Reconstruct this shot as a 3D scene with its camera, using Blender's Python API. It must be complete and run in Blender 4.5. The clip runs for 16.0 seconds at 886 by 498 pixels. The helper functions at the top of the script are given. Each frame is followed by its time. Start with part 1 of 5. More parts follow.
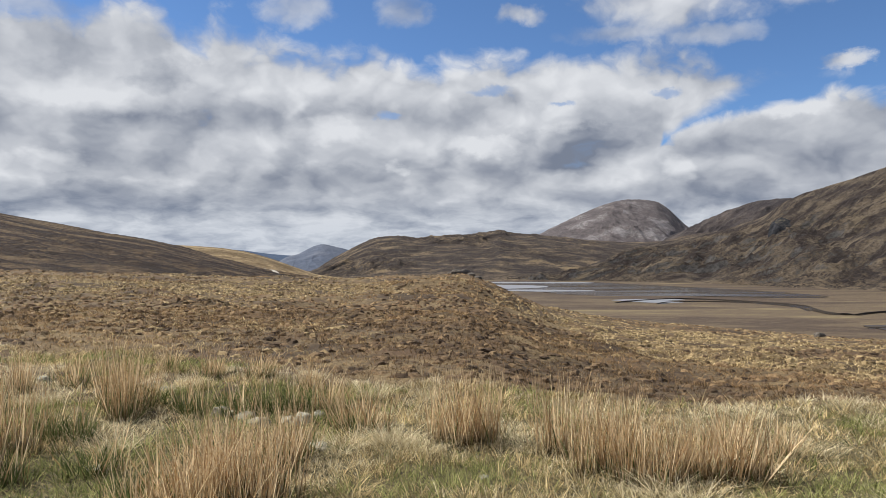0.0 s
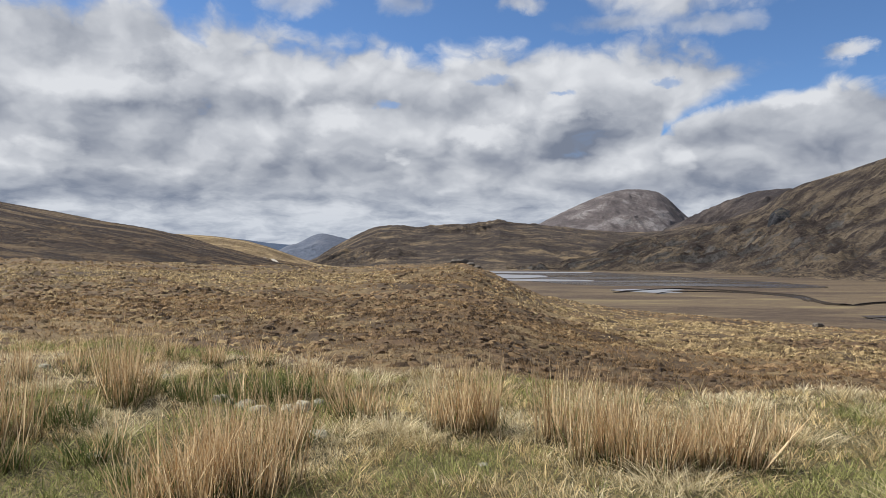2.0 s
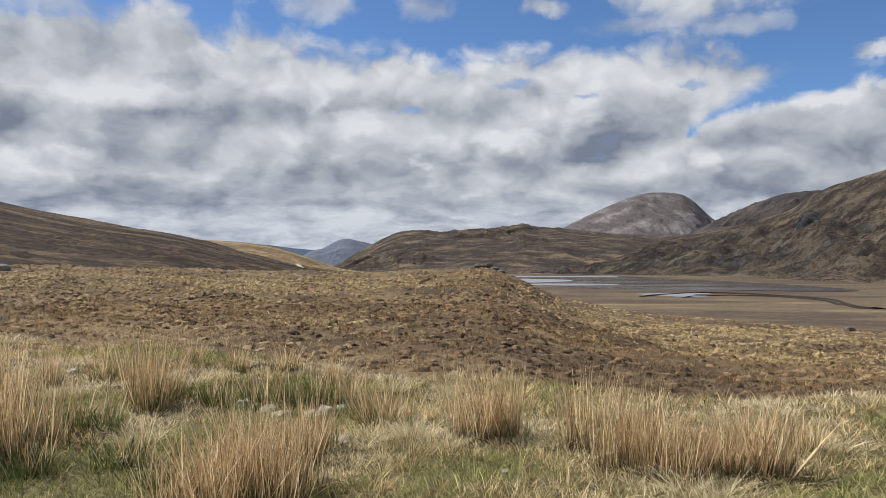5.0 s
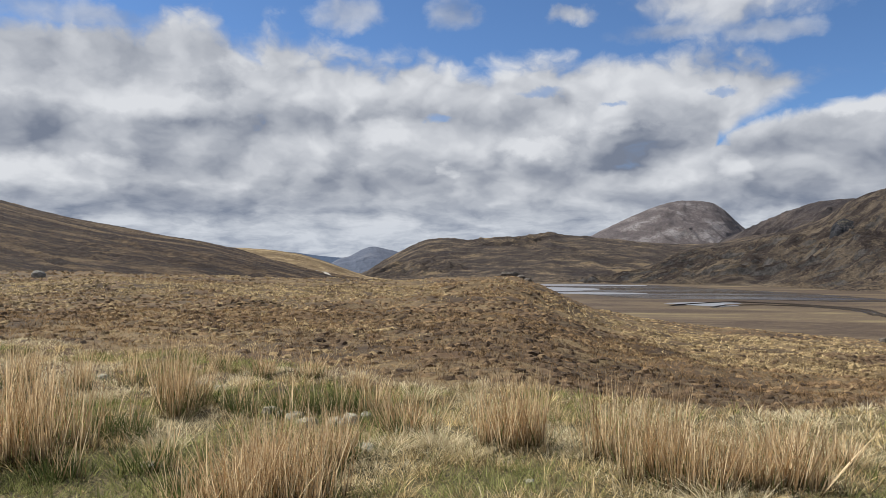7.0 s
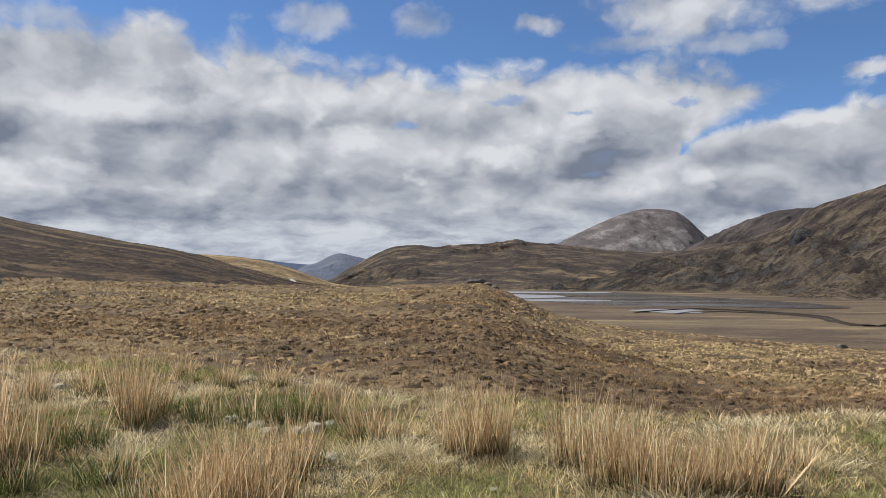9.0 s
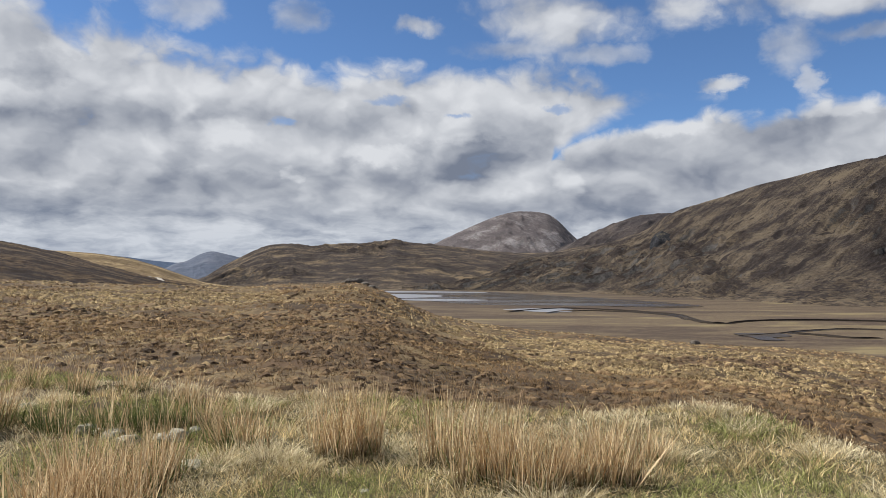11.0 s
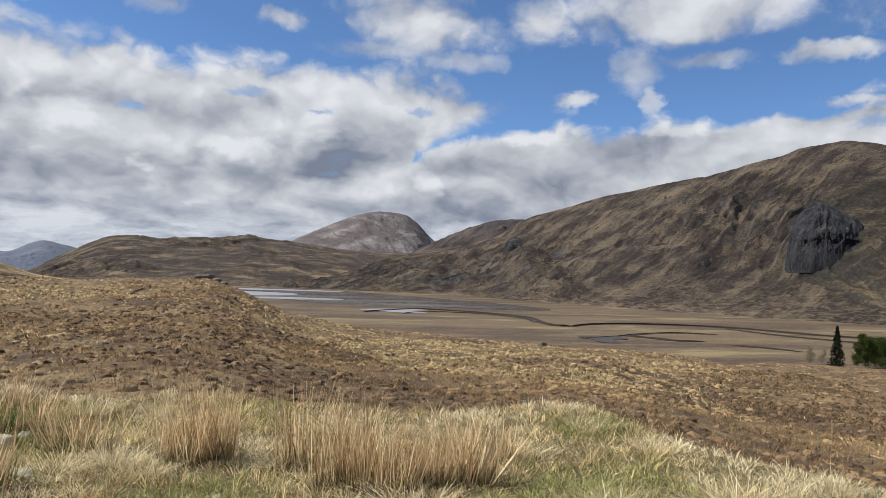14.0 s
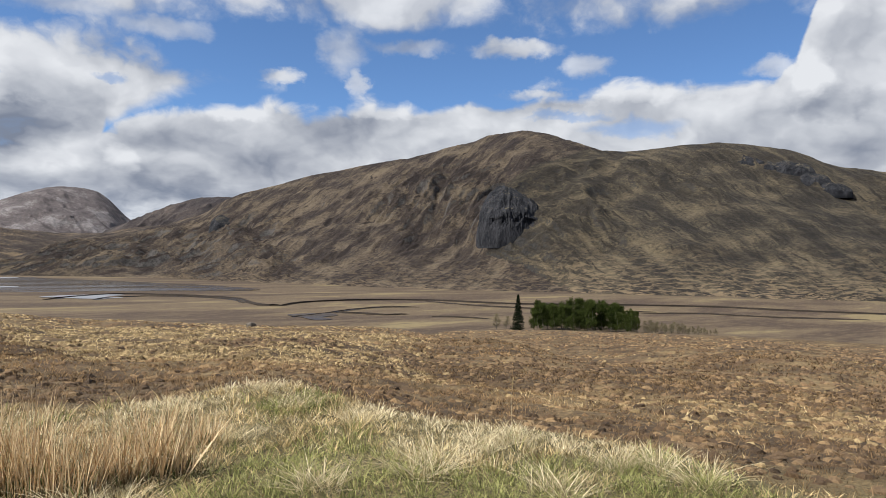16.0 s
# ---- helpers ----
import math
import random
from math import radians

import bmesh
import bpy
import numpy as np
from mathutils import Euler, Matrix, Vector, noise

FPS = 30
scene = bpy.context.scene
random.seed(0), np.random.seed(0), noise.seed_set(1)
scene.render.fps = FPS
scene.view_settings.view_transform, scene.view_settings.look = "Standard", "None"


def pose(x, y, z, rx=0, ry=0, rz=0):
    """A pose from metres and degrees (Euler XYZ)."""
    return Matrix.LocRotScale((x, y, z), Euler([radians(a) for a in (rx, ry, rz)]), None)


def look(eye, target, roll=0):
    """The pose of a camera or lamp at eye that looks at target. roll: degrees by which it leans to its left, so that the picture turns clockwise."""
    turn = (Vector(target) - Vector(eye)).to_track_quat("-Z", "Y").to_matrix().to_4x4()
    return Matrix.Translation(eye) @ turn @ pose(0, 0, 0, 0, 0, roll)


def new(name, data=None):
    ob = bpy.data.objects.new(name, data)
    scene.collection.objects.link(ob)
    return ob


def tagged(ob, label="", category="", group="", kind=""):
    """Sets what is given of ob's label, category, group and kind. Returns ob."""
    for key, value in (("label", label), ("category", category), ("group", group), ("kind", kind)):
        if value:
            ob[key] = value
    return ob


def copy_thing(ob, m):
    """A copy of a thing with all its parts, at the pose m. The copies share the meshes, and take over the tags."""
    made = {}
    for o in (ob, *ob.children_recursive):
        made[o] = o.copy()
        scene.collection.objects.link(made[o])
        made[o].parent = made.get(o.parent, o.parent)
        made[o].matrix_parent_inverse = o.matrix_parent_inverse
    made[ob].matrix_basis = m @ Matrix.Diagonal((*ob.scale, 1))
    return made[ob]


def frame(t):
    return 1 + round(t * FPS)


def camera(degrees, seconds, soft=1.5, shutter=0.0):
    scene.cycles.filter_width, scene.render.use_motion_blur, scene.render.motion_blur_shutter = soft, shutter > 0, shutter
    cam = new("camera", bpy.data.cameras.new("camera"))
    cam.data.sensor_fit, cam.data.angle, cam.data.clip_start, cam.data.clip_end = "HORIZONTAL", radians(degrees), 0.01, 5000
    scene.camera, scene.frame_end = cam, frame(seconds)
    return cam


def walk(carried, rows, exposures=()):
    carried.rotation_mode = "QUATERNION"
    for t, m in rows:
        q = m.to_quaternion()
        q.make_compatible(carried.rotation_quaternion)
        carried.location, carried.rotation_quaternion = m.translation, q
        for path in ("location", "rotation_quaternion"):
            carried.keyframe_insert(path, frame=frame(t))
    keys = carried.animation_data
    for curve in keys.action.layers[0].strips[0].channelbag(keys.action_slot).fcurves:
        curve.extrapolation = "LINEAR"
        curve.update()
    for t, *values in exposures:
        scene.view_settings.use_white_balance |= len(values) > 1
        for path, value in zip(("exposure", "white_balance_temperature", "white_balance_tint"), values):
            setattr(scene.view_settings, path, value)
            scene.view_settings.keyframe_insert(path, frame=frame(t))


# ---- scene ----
# A wide moorland glen in spring: a loch, a drained flat with a winding burn, hills all round.
cam = camera(62.39, 16.0, soft=0.75)
EYE = 1.6
# seconds, heading, tilt, lean (degrees), small sway of the standing viewer (metres)
TURN = [
    (0, -0.000, 1.400, -0.000, -0.000, -0.000, -0.000),
    (0.5, -0.007, 1.194, 0.019, 0.001, 0.002, -0.000),
    (1, 0.020, 0.896, 0.105, -0.003, 0.003, -0.001),
    (1.5, 0.073, 0.702, 0.120, -0.007, 0.015, -0.009),
    (2, 0.036, 0.577, 0.144, -0.003, -0.004, -0.005),
    (2.5, -0.189, 0.584, 0.155, -0.006, -0.006, -0.004),
    (3, -0.799, 0.657, 0.057, -0.001, -0.001, -0.005),
    (3.5, -1.507, 0.709, 0.010, 0.001, -0.030, 0.006),
    (4, -1.705, 0.710, -0.076, -0.008, -0.019, 0.002),
    (6.5, -2.922, 1.482, 0.049, 0.071, 0.005, 0.005),
    (7, -3.906, 1.567, 0.092, 0.037, 0.009, 0.002),
    (7.5, -4.423, 1.700, 0.095, 0.034, -0.004, 0.006),
    (8, -4.335, 1.845, 0.090, 0.034, 0.014, 0.005),
    (8.5, -3.284, 2.000, 0.129, 0.037, 0.029, 0.010),
    (9, -1.340, 2.131, 0.164, 0.053, 0.019, 0.006),
    (9.5, 1.140, 2.256, 0.227, 0.079, 0.058, 0.004),
    (10, 3.596, 2.293, 0.277, 0.097, 0.038, 0.008),
    (12.5, 13.720, 1.953, 1.123, 0.065, 0.073, 0.011),
    (13, 15.203, 2.074, 1.521, 0.046, 0.058, 0.017),
    (13.5, 17.055, 2.258, 1.802, 0.036, 0.063, 0.019),
    (14, 19.248, 2.368, 1.949, 0.031, 0.052, 0.021),
    (14.5, 22.180, 2.354, 1.794, 0.033, 0.055, 0.018),
    (15, 26.623, 2.145, 1.475, 0.061, 0.077, 0.009),
    (15.5, 32.658, 1.729, 1.026, 0.098, 0.093, 0.001),
    (16, 41.745, 1.201, 0.643, 0.159, 0.145, -0.015),
]


def view(yaw, tilt, lean, dx, dy, dz):
    a, e = radians(yaw), radians(tilt)
    eye = Vector((dx, dy, EYE + dz))
    return look(eye, eye + Vector((math.sin(a) * math.cos(e), math.cos(a) * math.cos(e), math.sin(e))), lean)


walk(cam, [(row[0], view(*row[1:])) for row in TURN], [(0.0, 0.65), (10.0, 0.59), (12.5, 0.63), (16.0, 0.76)])

# ---- light ----
SUN_AZ, SUN_EL = -72.0, 48.0


def heading(az, el=0.0):
    a, e = radians(az), radians(el)
    return Vector((math.sin(a) * math.cos(e), math.cos(a) * math.cos(e), math.sin(e)))


sun = new("sun", bpy.data.lights.new("sun", "SUN"))
sun.data.energy, sun.data.angle, sun.data.color = 5.0, radians(0.6), (1.0, 0.95, 0.87)
sun.matrix_world = look(heading(SUN_AZ, SUN_EL) * 300, (0, 0, 0))


class Nodes:
    """Short calls for building a node tree."""

    def __init__(self, tree):
        self.tree = tree
        tree.nodes.clear()

    def feed(self, n, inputs):
        for k, v in dict(inputs).items():
            if isinstance(v, bpy.types.NodeSocket):
                self.tree.links.new(v, n.inputs[k])
            else:
                n.inputs[k].default_value = v

    def put(self, kind, inputs=(), out=0):
        n = self.tree.nodes.new(kind)
        self.feed(n, inputs)
        return n.outputs[out] if n.outputs else n

    def math(self, op, a, b=0.0, clamp=False):
        n = self.tree.nodes.new("ShaderNodeMath")
        n.operation, n.use_clamp = op, clamp
        self.feed(n, {0: a, 1: b})
        return n.outputs[0]

    def remap(self, v, a, b, c=0.0, d=1.0, smooth=True):
        n = self.tree.nodes.new("ShaderNodeMapRange")
        n.interpolation_type = "SMOOTHSTEP" if smooth else "LINEAR"
        self.feed(n, {0: v, 1: a, 2: b, 3: c, 4: d})
        return n.outputs[0]

    def noise(self, vec, scale, detail=4.0, rough=0.55, dist=0.0):
        return self.put("ShaderNodeTexNoise", {"Vector": vec, "Scale": scale, "Detail": detail, "Roughness": rough, "Distortion": dist})

    def mapping(self, vec, scale=(1, 1, 1), rot=(0, 0, 0), loc=(0, 0, 0)):
        return self.put("ShaderNodeMapping", {"Vector": vec, "Scale": scale, "Rotation": [radians(r) for r in rot], "Location": loc})

    def mix(self, f, a, b):
        n = self.tree.nodes.new("ShaderNodeMix")
        n.data_type = "RGBA"
        for k, v in ((0, f), (6, a), (7, b)):
            if isinstance(v, bpy.types.NodeSocket):
                self.tree.links.new(v, n.inputs[k])
            else:
                n.inputs[k].default_value = (*v, 1) if isinstance(v, tuple) and len(v) == 3 else v
        return n.outputs[2]

    def curve(self, v, points, lo, hi, top):
        """A smooth curve through points (x in lo..hi, y in 0..top)."""
        n = self.tree.nodes.new("ShaderNodeFloatCurve")
        c = n.mapping.curves[0]
        for i, (x, y) in enumerate(points):
            x, y = (x - lo) / (hi - lo), y / top
            if i < 2:
                c.points[i].location = (x, y)
            else:
                c.points.new(x, y)
        n.mapping.update()
        self.tree.links.new(self.remap(v, lo, hi, smooth=False), n.inputs[1])
        return self.math("MULTIPLY", n.outputs[0], top)


def sky():
    world = bpy.data.worlds.new("sky")
    scene.world = world
    world.use_nodes = True
    n = Nodes(world.node_tree)
    clear = n.tree.nodes.new("ShaderNodeTexSky")
    clear.sky_type, clear.sun_disc = "NISHITA", False
    clear.sun_elevation, clear.sun_rotation = radians(SUN_EL), radians(SUN_AZ)
    clear.altitude, clear.air_density, clear.dust_density, clear.ozone_density = 1500, 0.8, 0.0, 4.0
    way = n.put("ShaderNodeTexCoord")
    x, y, z = (n.put("ShaderNodeSeparateXYZ", {0: way}, out=k) for k in range(3))
    az = n.math("MULTIPLY", n.math("ARCTAN2", x, y), 57.29578)
    el = n.math("MULTIPLY", n.math("ARCSINE", z), 57.29578)
    plan = n.put("ShaderNodeCombineXYZ", {0: n.math("DIVIDE", x, n.math("ADD", n.math("MAXIMUM", z, 0.0), 0.16)), 1: n.math("DIVIDE", y, n.math("ADD", n.math("MAXIMUM", z, 0.0), 0.16))})
    big = n.noise(plan, 1.3, 7.0, 0.52)
    # heights close up towards the horizon, where the far clouds lie one behind another
    rise = n.math("ADD", n.math("MULTIPLY", el, 1.25), n.math("MULTIPLY", n.math("SUBTRACT", 1.0, n.math("EXPONENT", n.math("MULTIPLY", n.math("MAXIMUM", el, 0.0), -0.22))), 9.0))

    def vec(op, a, b, out=0):
        k = n.tree.nodes.new("ShaderNodeVectorMath")
        k.operation = op
        n.feed(k, {0: a, 1: b})
        return k.outputs[out]

    spot = n.put("ShaderNodeCombineXYZ", {0: az, 1: rise})
    drift = n.put("ShaderNodeTexNoise", {"Vector": spot, "Scale": 0.16, "Detail": 4.0, "Roughness": 0.55}, out=1)
    drift = vec("MULTIPLY", vec("SUBTRACT", drift, (0.5, 0.5, 0.5)), (6.0, 4.0, 0.0))
    here = n.put("ShaderNodeCombineXYZ", {0: az, 1: el})
    fine = n.put("ShaderNodeTexNoise", {"Vector": spot, "Scale": 0.45, "Detail": 5.0, "Roughness": 0.6}, out=1)
    curl = vec("ADD", vec("MULTIPLY", drift, (0.40, 0.28, 0)), vec("MULTIPLY", vec("SUBTRACT", fine, (0.5, 0.5, 0.5)), (3.2, 2.0, 0.0)))
    here = vec("ADD", here, curl)

    def billow(dx, dy, detail):
        """Heaped cloud: soft noise with rounded heads."""
        c = vec("ADD", vec("ADD", spot, drift), (dx, dy, 0.0))
        soft = n.noise(c, 0.095, detail, 0.63)
        cells = n.tree.nodes.new("ShaderNodeTexVoronoi")
        cells.feature = "SMOOTH_F1"
        n.feed(cells, {"Vector": c, "Scale": 0.155, "Detail": 3.0, "Roughness": 0.5, "Smoothness": 0.3})
        return n.math("ADD", n.math("MULTIPLY", soft, 0.85), n.math("SUBTRACT", 0.39, n.math("MULTIPLY", cells.outputs[0], 0.36)))

    puff, body, above = billow(0.0, 0.0, 10.0), billow(0.0, 0.0, 2.5), billow(-1.0, 2.2, 2.5)
    ragged = n.math("MULTIPLY", n.math("SUBTRACT", puff, 0.5), 9.0)

    def patch(a, e, wa, we, weight=1.0):
        d = vec("MULTIPLY", vec("SUBTRACT", here, (a, e, 0.0)), (1 / wa, 1 / we, 0.0))
        d = n.math("SUBTRACT", 1.0, vec("DOT_PRODUCT", d, d, 1))
        return d if weight == 1.0 else n.math("MULTIPLY", d, weight)

    def gather(specs):
        best = None
        for spec in specs:
            p = patch(*spec)
            best = p if best is None else n.math("MAXIMUM", best, p)
        return n.math("MAXIMUM", best, -2.0)

    # upper edges of the cloud banks along the compass (degrees): the great bank with its arm, and the heaped bank below it
    top = n.curve(az, [(-180, 22), (-60, 22), (-36, 17.2), (-29, 17.6), (-24, 18.6), (-19.5, 17.6), (-14.3, 16.6), (-10.4, 16.3), (-4, 16.7), (0.7, 15.7), (5, 15.4), (9, 16.3), (17.5, 16.3), (21.2, 15.5), (25, 14.6), (28, 13.4), (30, 11), (34, 0), (60, 0), (180, 22)], -180, 180, 40)
    under = n.curve(az, [(-180, 0), (0, 0), (14, 3), (17, 9.5), (20, 11.6), (23, 12.5), (26, 13.1), (28, 13.3), (180, 13)], -180, 180, 40)
    heap = n.curve(az, [(-180, 0), (0, 0), (9, 5), (13, 9), (17, 9.8), (19.1, 10.2), (22.6, 11.3), (27.9, 12.3), (31.4, 11.5), (35.7, 12.5), (39.8, 12.3), (44, 13.0), (51, 13.4), (59.5, 13.3), (66.2, 13.0), (67.8, 16), (72, 20), (180, 22)], -180, 180, 40)
    bank = n.remap(n.math("ADD", n.math("SUBTRACT", top, el), ragged), -0.9, 1.3)
    bank = n.math("MULTIPLY", bank, n.remap(n.math("ADD", n.math("SUBTRACT", el, under), n.math("MULTIPLY", ragged, 0.35)), -0.5, 0.6))
    bank = n.math("MULTIPLY", bank, n.remap(puff, 0.12, 0.26, 0.7, 1.0))
    pile = n.remap(n.math("ADD", n.math("SUBTRACT", heap, el), n.math("MULTIPLY", ragged, 0.55)), -0.3, 0.6)
    gaps = n.math("ADD", gather(((-4.2, 11.6, 1.5, 0.5), (3.8, 13.4, 2.2, 0.5), (17.0, 13.0, 1.6, 0.5), (9.5, 12.6, 1.2, 0.35), (56.5, 10.4, 4.5, 0.9), (51.5, 11.4, 4.0, 0.45), (46.5, 12.4, 3.0, 0.4))), n.math("MULTIPLY", ragged, -0.12))
    bank = n.math("MULTIPLY", n.math("MAXIMUM", bank, pile), n.remap(gaps, 0.1, 1.1, 1.0, 0.45))
    # loose clouds above: thick ones, then thin veils
    upper = gather(((18, 19.8, 8.0, 2.5), (26, 20, 3.0, 1.8), (37, 20.2, 7.6, 2.3), (46.8, 16.6, 3.4, 0.75), (59.5, 19.4, 10, 2.0), (53, 20, 5, 2.0), (28.7, 14.0, 1.5, 0.55), (6.4, 18.9, 2.0, 0.8), (48.5, 12.9, 3.6, 0.5)))
    upper = n.remap(n.math("ADD", n.math("MULTIPLY", upper, 0.9), n.math("MULTIPLY", n.math("SUBTRACT", puff, 0.47), 4.5)), -0.6, 1.1)
    veil = gather(((33.9, 16.2, 1.8, 1.6), (34.8, 13.9, 0.7, 0.9), (52.8, 15.2, 1.5, 0.8), (-3.3, 19.3, 2.0, 1.2), (-11.3, 19.4, 2.4, 1.2), (13.5, 17.4, 5, 0.8), (-31, 17.2, 6, 1.0), (39, 16.5, 3, 0.6), (66, 14.2, 1.6, 0.6), (20.5, 16.8, 3, 0.8)))
    veil = n.math("MULTIPLY", n.remap(n.math("ADD", n.math("MULTIPLY", veil, 0.8), n.math("MULTIPLY", n.math("SUBTRACT", puff, 0.46), 3.0)), -0.7, 1.1), 0.72)
    over = n.math("MULTIPLY", n.remap(big, 0.44, 0.58), n.remap(el, 23, 32))  # broken cloud overhead and behind
    cloud = n.math("MAXIMUM", n.math("MAXIMUM", bank, n.math("MULTIPLY", upper, 0.94)), n.math("MAXIMUM", over, veil), clamp=True)
    # grey bellies below, light on the rims turned to the sun, small layered heaps low down
    low = n.remap(el, 1.0, 7.0, 1.0, 0.0)
    layers = n.noise(vec("MULTIPLY", vec("ADD", spot, drift), (1.0, 1.7, 0.0)), 0.30, 7.0, 0.58)
    lit = n.math("MULTIPLY", n.math("SUBTRACT", body, above), 1.35)
    tone = n.math("ADD", n.math("MULTIPLY", n.math("SUBTRACT", puff, 0.5), 0.90), n.math("ADD", lit, 0.63))
    tone = n.math("ADD", tone, n.math("MULTIPLY", n.math("MULTIPLY", n.math("SUBTRACT", layers, 0.49), 3.0), low))
    belly = n.math("MAXIMUM", gather(((-34, 9.3, 8.5, 2.9), (-23.5, 9.2, 8.5, 3.2), (-18.5, 4.9, 15, 1.5), (-30, 4.8, 9, 1.4), (2, 7.1, 6.5, 2.2), (10.6, 9.0, 6.5, 2.0), (23.5, 8.0, 10, 2.9), (-21.3, 13.6, 2.2, 1.5), (-34, 15.4, 10, 1.8, 0.7), (-9, 6.6, 8, 1.6, 0.8), (36, 9.6, 9, 1.8, 0.8), (70, 11.4, 2.8, 1.5), (37, 19.4, 9, 1.2, 0.4), (18, 5.4, 11, 1.3, 0.8), (59, 18.2, 9, 1.0, 0.4))), 0.0)
    shine = n.math("MAXIMUM", gather(((-19.4, 15.7, 2.0, 0.8), (-25, 12.3, 9, 1.6, 0.8), (-10, 13.6, 9, 1.8), (17.9, 7.4, 1.4, 1.0), (-9, 10.5, 3.5, 1.1), (-28, 7.6, 2.6, 1.0), (-33, 7.3, 2.6, 0.9), (11, 13.6, 8, 1.8, 0.8), (-2.4, 15.2, 5, 1.2), (8.5, 11.7, 6, 1.4), (3.3, 9.4, 3.4, 0.8), (25.5, 11.4, 3.6, 0.9), (35.7, 12.0, 8, 0.9), (55, 12.8, 10, 0.8), (68.6, 13.6, 1.6, 1.8), (-3.6, 7.7, 0.9, 0.8), (-36, 12.6, 6, 1.0, 0.7))), 0.0)
    tone = n.math("ADD", n.math("SUBTRACT", tone, n.math("MULTIPLY", belly, 0.40)), n.math("MULTIPLY", shine, 0.34))
    tone = n.remap(tone, -0.08, 1.0, smooth=False)
    colour = n.mix(tone, (0.225, 0.262, 0.345), (0.85, 0.875, 0.92))
    colour = n.mix(n.math("MULTIPLY", low, 0.36), colour, (0.46, 0.55, 0.70))
    tint = n.tree.nodes.new("ShaderNodeMix")
    tint.data_type, tint.blend_type = "RGBA", "MULTIPLY"
    n.feed(tint, {0: 1.0, 6: clear.outputs[0], 7: (0.80, 0.92, 1.0, 1)})
    sky_bg = n.put("ShaderNodeBackground", {0: tint.outputs[2], 1: 0.088})
    cloud_bg = n.put("ShaderNodeBackground", {0: colour, 1: 0.545})
    both = n.put("ShaderNodeMixShader", {0: cloud, 1: sky_bg, 2: cloud_bg})
    n.put("ShaderNodeOutputWorld", {0: both})


sky()

# ---- materials ----


def material(name, build):
    m = bpy.data.materials.new(name)
    m.use_nodes = True
    n = Nodes(m.node_tree)
    colour, rough, height, strength, dist = build(n)
    ins = {"Base Color": colour, "Roughness": rough, "Specular IOR Level": 0.25}
    if height is not None:
        ins["Normal"] = n.put("ShaderNodeBump", {"Height": height, "Strength": strength, "Distance": dist})
    n.put("ShaderNodeOutputMaterial", {0: n.put("ShaderNodeBsdfPrincipled", ins)})
    return m


def leafy(m, n, colour, through_part):
    """Thin leaves: part of the light goes through them."""
    front = n.put("ShaderNodeBsdfDiffuse", {0: colour})
    back = n.put("ShaderNodeBsdfTranslucent", {0: colour})
    n.put("ShaderNodeOutputMaterial", {0: n.put("ShaderNodeMixShader", {0: through_part, 1: front, 2: back})})
    return m


def blades_material(name, dark, light, foot_tint=None):
    """Dry or green blades, each with its own shade; a third colour, if given, is laid on the foot."""
    m = bpy.data.materials.new(name)
    m.use_nodes = True
    n = Nodes(m.node_tree)
    island = n.put("ShaderNodeNewGeometry", out="Random Per Island")
    patch = n.noise(n.put("ShaderNodeTexCoord", out="Object"), 0.9, 3)
    f = n.math("ADD", island, n.math("MULTIPLY", n.math("SUBTRACT", patch, 0.5), 1.0), clamp=True)
    c = n.mix(n.math("POWER", f, 1.3), dark, light)
    if foot_tint:
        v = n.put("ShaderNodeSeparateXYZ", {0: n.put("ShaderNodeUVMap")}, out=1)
        c = n.mix(n.remap(v, 0.02, 0.32), foot_tint, c)
    return leafy(m, n, c, 0.33)


def rock_colours(n, pos, scale, dark=(0.07, 0.07, 0.075), light=(0.30, 0.29, 0.28)):
    a, b = n.noise(pos, scale, 6, 0.65), n.noise(pos, scale * 6, 5, 0.6)
    return n.mix(n.remap(n.math("ADD", n.math("MULTIPLY", a, 0.6), n.math("MULTIPLY", b, 0.4)), 0.38, 0.62), dark, light)


STRAW, HEATHER, RUST = (0.19, 0.136, 0.068), (0.044, 0.029, 0.017), (0.11, 0.066, 0.034)


